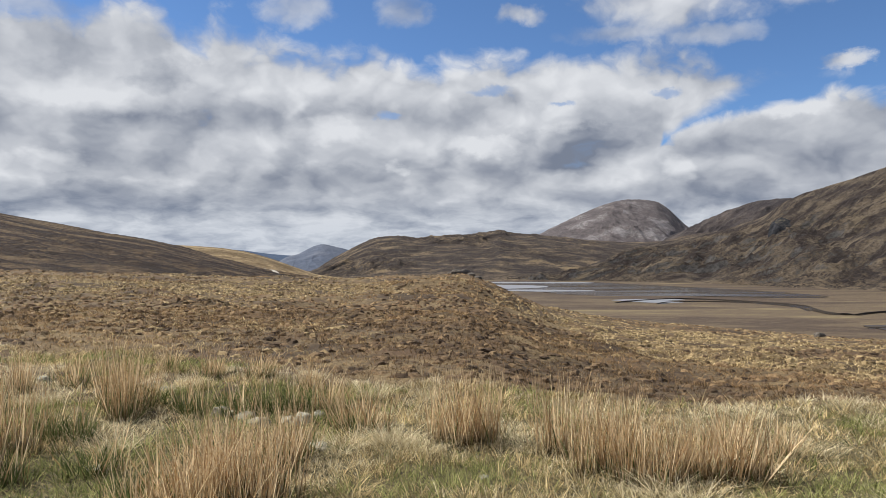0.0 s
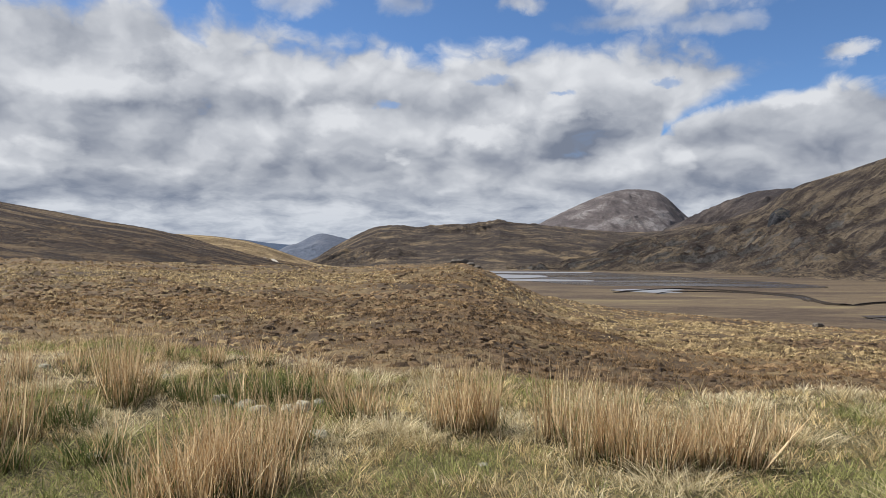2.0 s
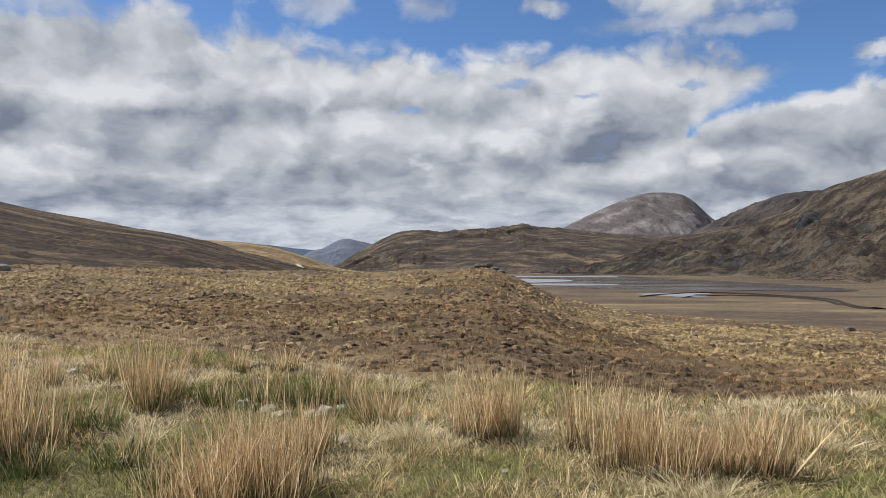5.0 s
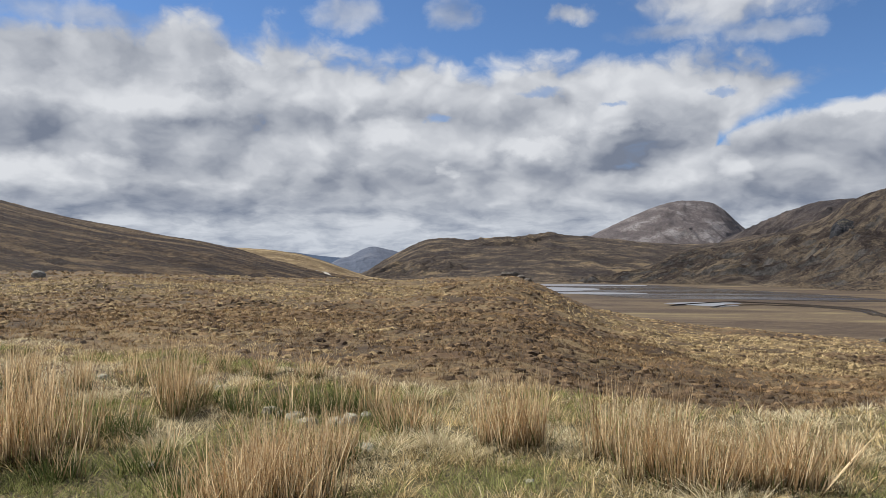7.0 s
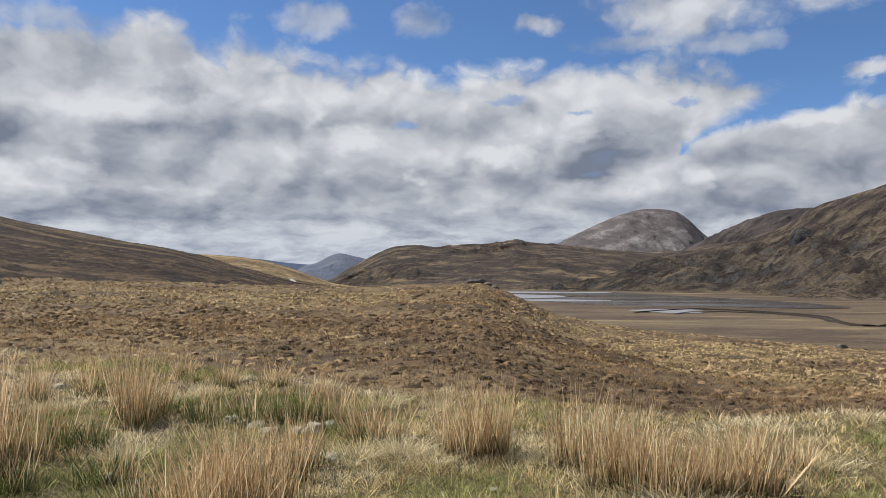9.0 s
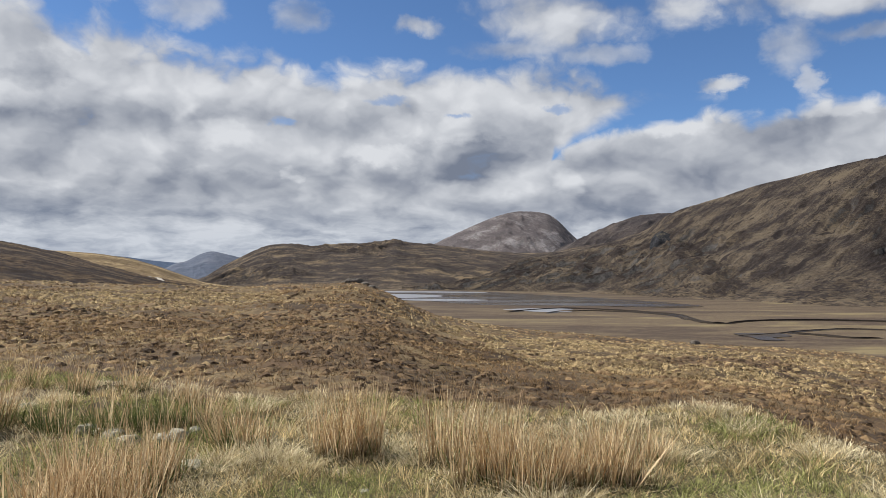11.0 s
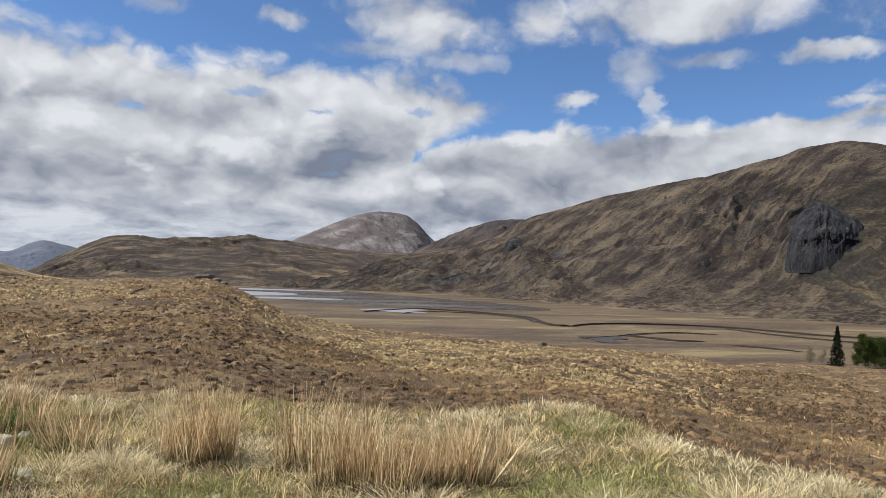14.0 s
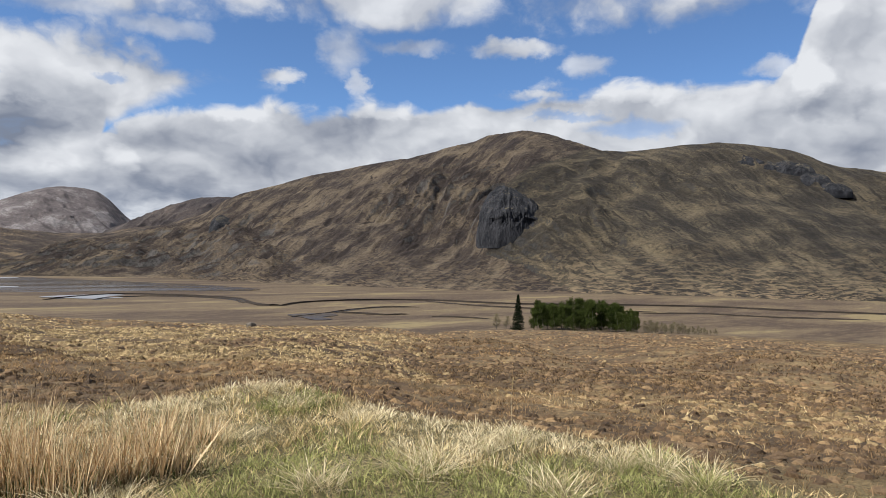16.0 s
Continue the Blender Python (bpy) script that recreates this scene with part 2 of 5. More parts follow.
def ground_material():
    def build(n):
        pos = n.put("ShaderNodeTexCoord", out="Object")
        z = n.put("ShaderNodeSeparateXYZ", {0: pos}, out=2)
        flat = n.mapping(pos, (1, 1, 0))
        # moor
        a, b, c = n.noise(flat, 0.16, 4), n.noise(flat, 1.3, 6, 0.65), n.noise(flat, 9.0, 4, 0.6)
        f = n.math("ADD", n.math("MULTIPLY", a, 0.5), n.math("ADD", n.math("MULTIPLY", b, 0.4), n.math("MULTIPLY", c, 0.4)))
        moor = n.mix(n.remap(f, 0.56, 0.80), HEATHER, STRAW)
        moor = n.mix(n.math("MULTIPLY", n.remap(n.noise(flat, 0.5, 4), 0.5, 0.62), 0.5), moor, RUST)
        here = n.put("ShaderNodeVectorMath", {0: flat})
        here.node.operation = "LENGTH"
        here = here.node.outputs[1]
        moor = n.mix(n.remap(here, 7.0, 11, 1.0, 0.0), moor, n.mix(n.remap(n.noise(flat, 30.0, 5, 0.7), 0.4, 0.6), (0.026, 0.023, 0.011), (0.15, 0.122, 0.055)))
        # drained loch flat: bands of silt, sedge and wet peat
        wide = n.mapping(pos, (0.006, 0.016, 0), rot=(0, 0, 28))
        d, e = n.noise(wide, 1.0, 5, 0.6, 0.6), n.noise(n.mapping(pos, (0.03, 0.08, 0), rot=(0, 0, 28)), 1.0, 6, 0.65)
        g = n.math("ADD", n.math("MULTIPLY", d, 0.75), n.math("MULTIPLY", e, 0.25))
        flatc = n.mix(n.remap(g, 0.44, 0.51), (0.050, 0.034, 0.024), (0.092, 0.067, 0.042))
        flatc = n.mix(n.remap(g, 0.54, 0.62), flatc, (0.17, 0.135, 0.07))
        tuft = n.noise(n.mapping(pos, (0.16, 0.35, 0), rot=(0, 0, 28)), 1.0, 6, 0.7)
        flatc = n.mix(n.math("MULTIPLY", n.remap(tuft, 0.5, 0.6), 0.32), flatc, (0.17, 0.135, 0.075))
        flatc = n.mix(n.math("MULTIPLY", n.remap(tuft, 0.36, 0.46, 1.0, 0.0), 0.5), flatc, (0.06, 0.042, 0.03))
        col = n.mix(n.remap(z, -23.6, -20.5), flatc, moor)
        return col, 0.95, n.math("ADD", b, n.math("MULTIPLY", c, 0.5)), 0.6, 0.12
    return material("moor_ground", build)


def hill_material(name, dark, mid, pale, rock=0.5, streak=(1, 1), slant=0.0, scale=1.0, steep=(0.72, 0.5), rocks=((0.035, 0.034, 0.036), (0.13, 0.125, 0.12)), pale_at=(0.5, 0.62), apron=0.0, gully=0.6, heath_shade=None):
    """Rough grass, heather and broken rock on a hillside; rock where it is steep."""
    def build(n):
        uv = n.put("ShaderNodeUVMap")
        pos = n.put("ShaderNodeTexCoord", out="Object")
        drift = n.put("ShaderNodeTexNoise", {"Vector": uv, "Scale": 0.008 * scale, "Detail": 3.0}, out=1)
        bent = n.put("ShaderNodeVectorMath", {0: uv, 1: n.mapping(drift, (70 / scale, 70 / scale, 0))})
        ux, uy = n.put("ShaderNodeSeparateXYZ", {0: bent}, out=0), n.put("ShaderNodeSeparateXYZ", {0: bent}, out=1)
        run = n.put("ShaderNodeCombineXYZ", {0: n.math("MULTIPLY", n.math("ADD", ux, n.math("MULTIPLY", uy, slant)), streak[0]), 1: n.math("MULTIPLY", uy, streak[1])})
        a = n.noise(run, 0.012 * scale, 6, 0.62, 0.5)
        b = n.noise(run, 0.05 * scale, 8, 0.72, 0.4)
        c = n.noise(n.mapping(pos, (1, 1, 1.8)), 0.09 * scale, 8, 0.78)
        wide = n.noise(n.mapping(uv, (1, 1.6, 1)), 0.0045 * scale, 5, 0.58)
        f = n.math("ADD", n.math("MULTIPLY", a, 0.35), n.math("ADD", n.math("MULTIPLY", b, 0.35), n.math("MULTIPLY", c, 0.4)))
        f = n.math("ADD", f, n.math("MULTIPLY", n.math("SUBTRACT", wide, 0.5), 0.32))
        col = n.mix(n.remap(f, 0.46, 0.62), dark, mid)
        col = n.mix(n.remap(n.math("ADD", n.math("MULTIPLY", a, 0.35), n.math("ADD", n.math("MULTIPLY", wide, 0.3), n.math("MULTIPLY", c, 0.35))), *pale_at), col, pale)
        # dark streaks along the runnels, in patches: shade between rock ribs painted in
        cut = n.noise(run, 0.026 * scale, 5, 0.6, 0.8)
        cut = n.math("MULTIPLY", n.remap(cut, 0.41, 0.47, 1.0, 0.0), n.remap(n.noise(uv, 0.007 * scale, 3), 0.44, 0.56))
        col = n.mix(n.math("MULTIPLY", cut, gully), col, dark)
        # blotches of pale mat-grass on the gentler ground at the foot
        mat = n.noise(n.mapping(uv, (0.05, 0.14, 1)), 1.0, 7, 0.72, 0.6)
        foot = n.math("ADD", n.remap(uy, 40, 260, 1.0, 0.0), n.math("MULTIPLY", n.math("SUBTRACT", wide, 0.5), 0.8), clamp=True)
        col = n.mix(n.math("MULTIPLY", n.math("MULTIPLY", n.remap(mat, 0.47, 0.58), foot), apron), col, (0.30, 0.225, 0.135))
        if heath_shade:
            # dark heather and scree plus painted cloud shade on the hill's nose, thinning out along it
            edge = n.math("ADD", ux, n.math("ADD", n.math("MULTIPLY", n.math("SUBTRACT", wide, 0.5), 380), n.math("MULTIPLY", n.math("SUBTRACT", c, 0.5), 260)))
            shaded = n.math("MULTIPLY", n.remap(edge, heath_shade[0] + 180, heath_shade[1] + 260, 1.0, 0.0), n.remap(uy, 60, 190))
            col = n.mix(n.math("MULTIPLY", shaded, 0.72), col, n.mix(n.remap(c, 0.4, 0.62), dark, mid))
        nz = n.put("ShaderNodeSeparateXYZ", {0: n.put("ShaderNodeNewGeometry", out="Normal")}, out=2)
        steepness = n.remap(n.math("ADD", nz, n.math("MULTIPLY", n.math("SUBTRACT", c, 0.5), 0.7)), steep[1], steep[0], 1.0, 0.0)
        col = n.mix(n.math("MULTIPLY", steepness, rock), col, rock_colours(n, pos, 0.06 * scale, *rocks))
        return col, 0.95, n.math("ADD", n.math("MULTIPLY", b, 0.8), c), 1.0, 7.0
    return material(name, build)


M_GROUND = ground_material()
M_LEFT = hill_material("hillside_heather", (0.022, 0.013, 0.008), (0.066, 0.040, 0.023), (0.185, 0.127, 0.066), 0.3, (0.22, 1.7), 0.35, 2.0, pale_at=(0.485, 0.59), gully=0.8)
M_SPUR = hill_material("hillside_pale_grass", (0.135, 0.092, 0.046), (0.29, 0.21, 0.11), (0.50, 0.385, 0.21), 0.3, (0.5, 1.6), 0.5, 1.5)
M_MID = hill_material("hillside_moor", (0.030, 0.023, 0.021), (0.082, 0.063, 0.047), (0.235, 0.175, 0.102), 0.5, (0.35, 1.5), 0.2, 2.2, pale_at=(0.505, 0.60), apron=0.75, gully=0.7)
M_BIG = hill_material("hillside_streaked", (0.022, 0.016, 0.015), (0.076, 0.059, 0.045), (0.158, 0.125, 0.086), 0.8, (1.0, 0.28), -0.8, 2.8, pale_at=(0.485, 0.59), apron=0.5, gully=0.95)
# the cloud shade over this hill's nose is put into its colour
M_SHOULDER = hill_material("hillside_heath_shaded", (0.022, 0.019, 0.016), (0.074, 0.062, 0.044), (0.155, 0.126, 0.080), 0.8, (1.0, 0.22), 0.9, 2.8, pale_at=(0.50, 0.61), apron=0.9, gully=0.9, heath_shade=(690, 900), rocks=((0.019, 0.019, 0.021), (0.068, 0.067, 0.065)))
M_DOME = hill_material("mountain_scree", (0.062, 0.054, 0.057), (0.108, 0.093, 0.093), (0.215, 0.205, 0.21), 0.6, (1.0, 0.5), 0.5, 1.2, rocks=((0.060, 0.060, 0.067), (0.241, 0.232, 0.232)))
M_RIDGE = hill_material("ridge_rock", (0.026, 0.022, 0.024), (0.057, 0.047, 0.045), (0.103, 0.084, 0.073), 0.8, (1.0, 0.5), -0.6, 1.4)
# the blue haze of distance is mixed into these two base colours
M_FAR = hill_material("far_hill_haze", (0.034, 0.056, 0.099), (0.043, 0.069, 0.120), (0.069, 0.095, 0.146), 0.1, (1, 1), 0, 0.3)
M_CONE = hill_material("far_peak_haze", (0.052, 0.067, 0.099), (0.069, 0.084, 0.120), (0.112, 0.120, 0.146), 0.1, (1, 1), 0, 0.4)


def stone_material(name, dark, light, moss):
    def build(n):
        pos = n.put("ShaderNodeTexCoord", out="Object")
        col = rock_colours(n, pos, 3.0, dark, light)
        col = n.mix(n.remap(n.noise(pos, 9.0, 5), 0.56, 0.64), col, moss)
        return col, 0.9, n.noise(pos, 30.0, 6, 0.65), 0.6, 0.02
    return material(name, build)


M_STONE = stone_material("lichen_stone", (0.20, 0.19, 0.14), (0.44, 0.42, 0.33), (0.15, 0.16, 0.075))
M_GREY = stone_material("grey_stone", (0.12, 0.115, 0.105), (0.26, 0.25, 0.23), (0.10, 0.10, 0.055))
M_OUTCROP = stone_material("dark_outcrop", (0.05, 0.045, 0.04), (0.15, 0.13, 0.11), (0.08, 0.065, 0.035))


def crag_material():
    def build(n):
        pos = n.put("ShaderNodeTexCoord", out="Object")
        tall = n.mapping(pos, (1, 1, 0.35))
        a, b = n.noise(tall, 0.09, 6, 0.7, 0.5), n.noise(tall, 0.5, 6, 0.65)
        col = n.mix(n.remap(n.math("ADD", n.math("MULTIPLY", a, 0.6), n.math("MULTIPLY", b, 0.4)), 0.42, 0.62), (0.006, 0.007, 0.010), (0.030, 0.031, 0.036))
        nz = n.put("ShaderNodeSeparateXYZ", {0: n.put("ShaderNodeNewGeometry", out="Normal")}, out=2)
        turf = n.remap(n.math("ADD", nz, n.math("MULTIPLY", n.math("SUBTRACT", a, 0.5), 0.8)), 0.86, 1.05)
        return n.mix(turf, col, (0.09, 0.075, 0.045)), 0.95, n.math("ADD", a, n.math("MULTIPLY", b, 0.5)), 1.0, 3.0
    return material("crag_rock", build)


M_CRAG = crag_material()


def water_material(name, rough, ripples):
    m = bpy.data.materials.new(name)
    m.use_nodes = True
    n = Nodes(m.node_tree)
    pos = n.put("ShaderNodeTexCoord", out="Object")
    streak = n.noise(n.mapping(pos, (0.004, 0.02, 0), rot=(0, 0, 10)), 1.0, 4, 0.55, 0.5)
    ripple = n.noise(n.mapping(pos, (1, 1, 0)), 0.9, 3)
    bump = n.put("ShaderNodeBump", {"Height": ripple, "Strength": ripples, "Distance": 0.3})
    rough = n.remap(streak, 0.4, 0.6, rough * 0.6, rough * 1.5)
    n.put("ShaderNodeOutputMaterial", {0: n.put("ShaderNodeBsdfPrincipled", {"Base Color": (0.045, 0.035, 0.026, 1), "Roughness": rough, "IOR": 1.33, "Normal": bump})})
    return m


M_WATER = water_material("calm_water", 0.16, 0.15)
M_RIPPLE = water_material("rippled_water", 0.55, 1.0)
M_PEAT = material("wet_peat", lambda n: (n.mix(n.noise(n.put("ShaderNodeTexCoord", out="Object"), 0.6, 5), (0.011, 0.008, 0.007), (0.032, 0.024, 0.017)), 0.85, n.noise(n.put("ShaderNodeTexCoord", out="Object"), 1.5, 5), 0.7, 0.3))
M_TRACK = material("gravel_track", lambda n: (n.mix(n.noise(n.put("ShaderNodeTexCoord", out="Object"), 0.8, 5), (0.22, 0.20, 0.17), (0.34, 0.31, 0.27)), 0.95, n.noise(n.put("ShaderNodeTexCoord", out="Object"), 3.0, 4), 0.5, 0.05))
M_STRAW = blades_material("dry_blades", (0.13, 0.09, 0.04), (0.86, 0.69, 0.39))
M_BLEACHED = blades_material("bleached_blades", (0.30, 0.24, 0.13), (0.95, 0.85, 0.60))
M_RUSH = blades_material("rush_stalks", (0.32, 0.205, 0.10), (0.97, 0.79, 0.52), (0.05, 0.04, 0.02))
M_GREEN = blades_material("green_blades", (0.085, 0.10, 0.03), (0.46, 0.46, 0.19))
M_DKGREEN = blades_material("rush_shoots", (0.04, 0.06, 0.02), (0.17, 0.19, 0.07))
M_HEATHER = blades_material("heather_sprigs", (0.045, 0.031, 0.019), (0.29, 0.195, 0.108))
M_RUST = blades_material("rusty_sedge", (0.11, 0.070, 0.036), (0.44, 0.30, 0.157))
# pale colour that stands in for bright sky reflected in water
M_GLEAM = material("painted_gleam", lambda n: (n.mix(n.noise(n.mapping(n.put("ShaderNodeTexCoord", out="Object"), (0.02, 0.12, 0)), 1.0, 5), (0.13, 0.135, 0.15), (0.24, 0.245, 0.26)), 0.45, None, 0, 0))

# ---- land ----
PLAIN = -24.4  # the flat of the glen, below the viewer's feet


def hash01(ix, iy, seed):
    h = (ix.astype(np.int64) * 374761393 + iy.astype(np.int64) * 668265263 + seed * 1442695041) & 0xFFFFFFFF
    h = ((h ^ (h >> 13)) * 1274126177) & 0xFFFFFFFF
    return ((h ^ (h >> 16)) & 0xFFFFFF) / float(0xFFFFFF)


def value_noise(x, y, seed=0):
    ix, iy = np.floor(x), np.floor(y)
    u, v = x - ix, y - iy
    u, v = u * u * u * (u * (u * 6 - 15) + 10), v * v * v * (v * (v * 6 - 15) + 10)
    a, b = hash01(ix, iy, seed), hash01(ix + 1, iy, seed)
    c, d = hash01(ix, iy + 1, seed), hash01(ix + 1, iy + 1, seed)
    return (a + (b - a) * u) * (1 - v) + (c + (d - c) * u) * v - 0.5


def fbm(x, y, octaves=4, seed=0, gain=0.5):
    total, amp = 0.0, 1.0
    for k in range(octaves):
        total = total + amp * value_noise(x, y, seed + 17 * k)
        x, y, amp = x * 2.03 + 5.1, y * 2.03 - 3.7, amp * gain
    return total


def ridged(x, y, octaves=4, seed=0, gain=0.55):
    total, amp = 0.0, 1.0
    for k in range(octaves):
        total = total + amp * (0.5 - np.abs(value_noise(x, y, seed + 31 * k)) * 2)
        x, y, amp = x * 2.1 + 1.3, y * 2.1 + 9.2, amp * gain
    return total


def step(x, a, b):
    t = np.clip((x - a) / (b - a), 0, 1)
    return t * t * (3 - 2 * t)


def along(az, pairs, soft=0.0):
    """A value by compass bearing, eased between the given ones."""
    xs, ys = zip(*pairs)
    if not soft:
        return np.interp(az, xs, ys)
    return sum(np.interp(az + d * soft, xs, ys) * w for d, w in ((-1.5, 0.12), (-0.75, 0.23), (0, 0.3), (0.75, 0.23), (1.5, 0.12)))


# brow of the moor where it falls to the flat: distance, and dip below the level of the eye
BROW_R = [(-60, 110), (-30, 95), (-12, 90), (2, 88), (5, 95), (9, 110), (15, 125), (25, 145), (36, 160), (48, 205), (60, 215), (80, 225)]
BROW_E = [(-60, 0.0), (-31, -0.35), (-22, -0.6), (-13, -0.8), (-7, -0.98), (-2, -0.80), (0.5, -0.68), (1.8, -0.72), (3.4, -1.21), (5.1, -1.9), (7.8, -3.0), (11.6, -3.85), (15.7, -4.3), (20, -4.5),
          (26, -4.9), (36, -5.0), (41, -5.4), (48, -5.15), (60, -5.2), (73, -5.4), (90, -5.4)]
GRASS_R = [(-60, 20), (-33.4, 16.8), (-28.5, 15), (-20.7, 13.5), (-12.3, 11.6), (-8, 10.2), (5, 10.0), (11.5, 9.2), (17, 8.9), (22, 9.0), (26, 9.5), (29, 10.0), (32, 9.2), (36, 8.5), (40, 7.8), (46, 7.6), (51, 7.2), (55, 7.0), (59, 6.8), (63, 6.3), (66.5, 5.9), (80, 5.4)]


def polar(x, y):
    return np.degrees(np.arctan2(x, y)), np.hypot(x, y)


def ground_z(x, y):
    x, y = np.asarray(x, float), np.asarray(y, float)
    az, r = polar(x, y)
    az = np.where(az < -120, 80, az)
    brow, dip = along(az, BROW_R, 0.8), np.tan(np.radians(along(az, BROW_E, 0.4)))
    z_brow = EYE + brow * dip
    edge = along(az, GRASS_R, 1.5)
    start = 5 + (0.96 * edge - 5) * step(az, -2, 12)
    u = np.clip((r - start) / (brow - start), 0, 1)
    z = z_brow * u
    # a low bank under the turf, and a fold in the heather on the loch side
    side = (0.35 * step(az, 4, 14) + 0.65 * step(az, 28, 48)) * (1 - step(az, 95, 120))
    z = z + 0.10 * np.exp(-((az - 29) / 5) ** 2 - ((r - 9.2) / 1.5) ** 2)
    z = z - 0.42 * side * step(r, edge, edge + 2.5) * (1 - 0.7 * step(r, 20, 60))
    crest = along(az, [(38, 150), (41, 120), (43.4, 80), (47, 50), (51.3, 35), (57.6, 28), (66, 25)], 1.0)
    fall = along(az, [(38, 0), (42, 2.2), (50, 2.3), (58, 1.2), (65, 0)], 1.0)
    z = z - fall * step(r, crest, crest * 1.5 + 8) * (1 - step(r, crest + 30, crest + 110))
    # down to the flat beyond the brow; on the hill side only a shallow dip
    floor = PLAIN + 15 * (1 - step(az, -16, -4))
    z = z + (floor - z_brow) * step(r, brow - 4, brow + 95)
    # hummocks
    near = 1 - step(r, brow + 20, brow + 160)
    z = z + near * (0.6 * fbm(x / 13, y / 13, 3, 3) * step(r, 8, 40) + 0.36 * fbm(x / 2.4, y / 2.4, 2, 8) * step(r, 9, 22) + 0.08 * fbm(x / 0.8, y / 0.8, 1, 5) * step(r, 4, 10))
    return z + (1 - near) * 0.25 * fbm(x / 40, y / 40, 3, 4)


def mesh_from(name, verts, tris, mat, uv=None, smooth=True):
    me = bpy.data.meshes.new(name)
    me.vertices.add(len(verts))
    me.vertices.foreach_set("co", np.asarray(verts, np.float32).ravel())
    tris = np.asarray(tris, np.int32)
    me.loops.add(3 * len(tris))
    me.polygons.add(len(tris))
    me.polygons.foreach_set("loop_start", np.arange(0, 3 * len(tris), 3, dtype=np.int32))
    me.loops.foreach_set("vertex_index", tris.ravel())
    if uv is not None:
        layer = me.uv_layers.new(name="UVMap")
        layer.data.foreach_set("uv", np.asarray(uv, np.float32)[tris.ravel()].ravel())
    me.polygons.foreach_set("use_smooth", np.full(len(tris), smooth))
    me.update(calc_edges=True)
    me.validate()
    me.materials.append(mat)
    return me


def grid_tris(rows, cols, wrap=False):
    i, j = np.meshgrid(np.arange(rows - 1), np.arange(cols if wrap else cols - 1), indexing="ij")
    a, b = i * cols + j, i * cols + (j + 1) % cols
    c, d = a + cols, b + cols
    return np.concatenate([np.stack([a, b, d], -1).reshape(-1, 3), np.stack([a, d, c], -1).reshape(-1, 3)])[:, ::-1]


GRID_AZ = np.concatenate([np.arange(-42, 80, 0.4), np.arange(80, 318, 4.0)])
GRID_R = np.concatenate([[0.4, 1.2, 2.2], np.geomspace(3, 130, 280), np.geomspace(134, 420, 60), np.geomspace(440, 4950, 36)])
_A, _R = np.meshgrid(np.radians(GRID_AZ), GRID_R)
GRID_Z = ground_z(_R * np.sin(_A), _R * np.cos(_A))


def land_z(x, y):
    """The height of the ground's own surface, where it is seen."""
    az, r = polar(np.asarray(x, float), np.asarray(y, float))
    i = np.clip(np.searchsorted(GRID_R, r) - 1, 0, len(GRID_R) - 2)
    j = np.clip(np.searchsorted(GRID_AZ, az) - 1, 0, len(GRID_AZ) - 2)
    u, v = (r - GRID_R[i]) / (GRID_R[i + 1] - GRID_R[i]), (az - GRID_AZ[j]) / (GRID_AZ[j + 1] - GRID_AZ[j])
    low, high = GRID_Z[i, j] * (1 - v) + GRID_Z[i, j + 1] * v, GRID_Z[i + 1, j] * (1 - v) + GRID_Z[i + 1, j + 1] * v
    return low * (1 - u) + high * u


def ground():
    az, rad = GRID_AZ, GRID_R
    v = np.stack([_R * np.sin(_A), _R * np.cos(_A), GRID_Z], -1).reshape(-1, 3)
    tris = grid_tris(len(rad), len(az), True)
    hub = len(v)
    v = np.vstack([v, [[0, 0, 0]]])
    k = np.arange(len(az))
    tris = np.vstack([tris, np.stack([np.full(len(az), hub), (k + 1) % len(az), k], -1)])
    me = mesh_from("ground", v, tris, M_GROUND)
    tagged(new("ground", me), "brown heather and straw moorland falling to a silty flat", "ground", kind="structure")


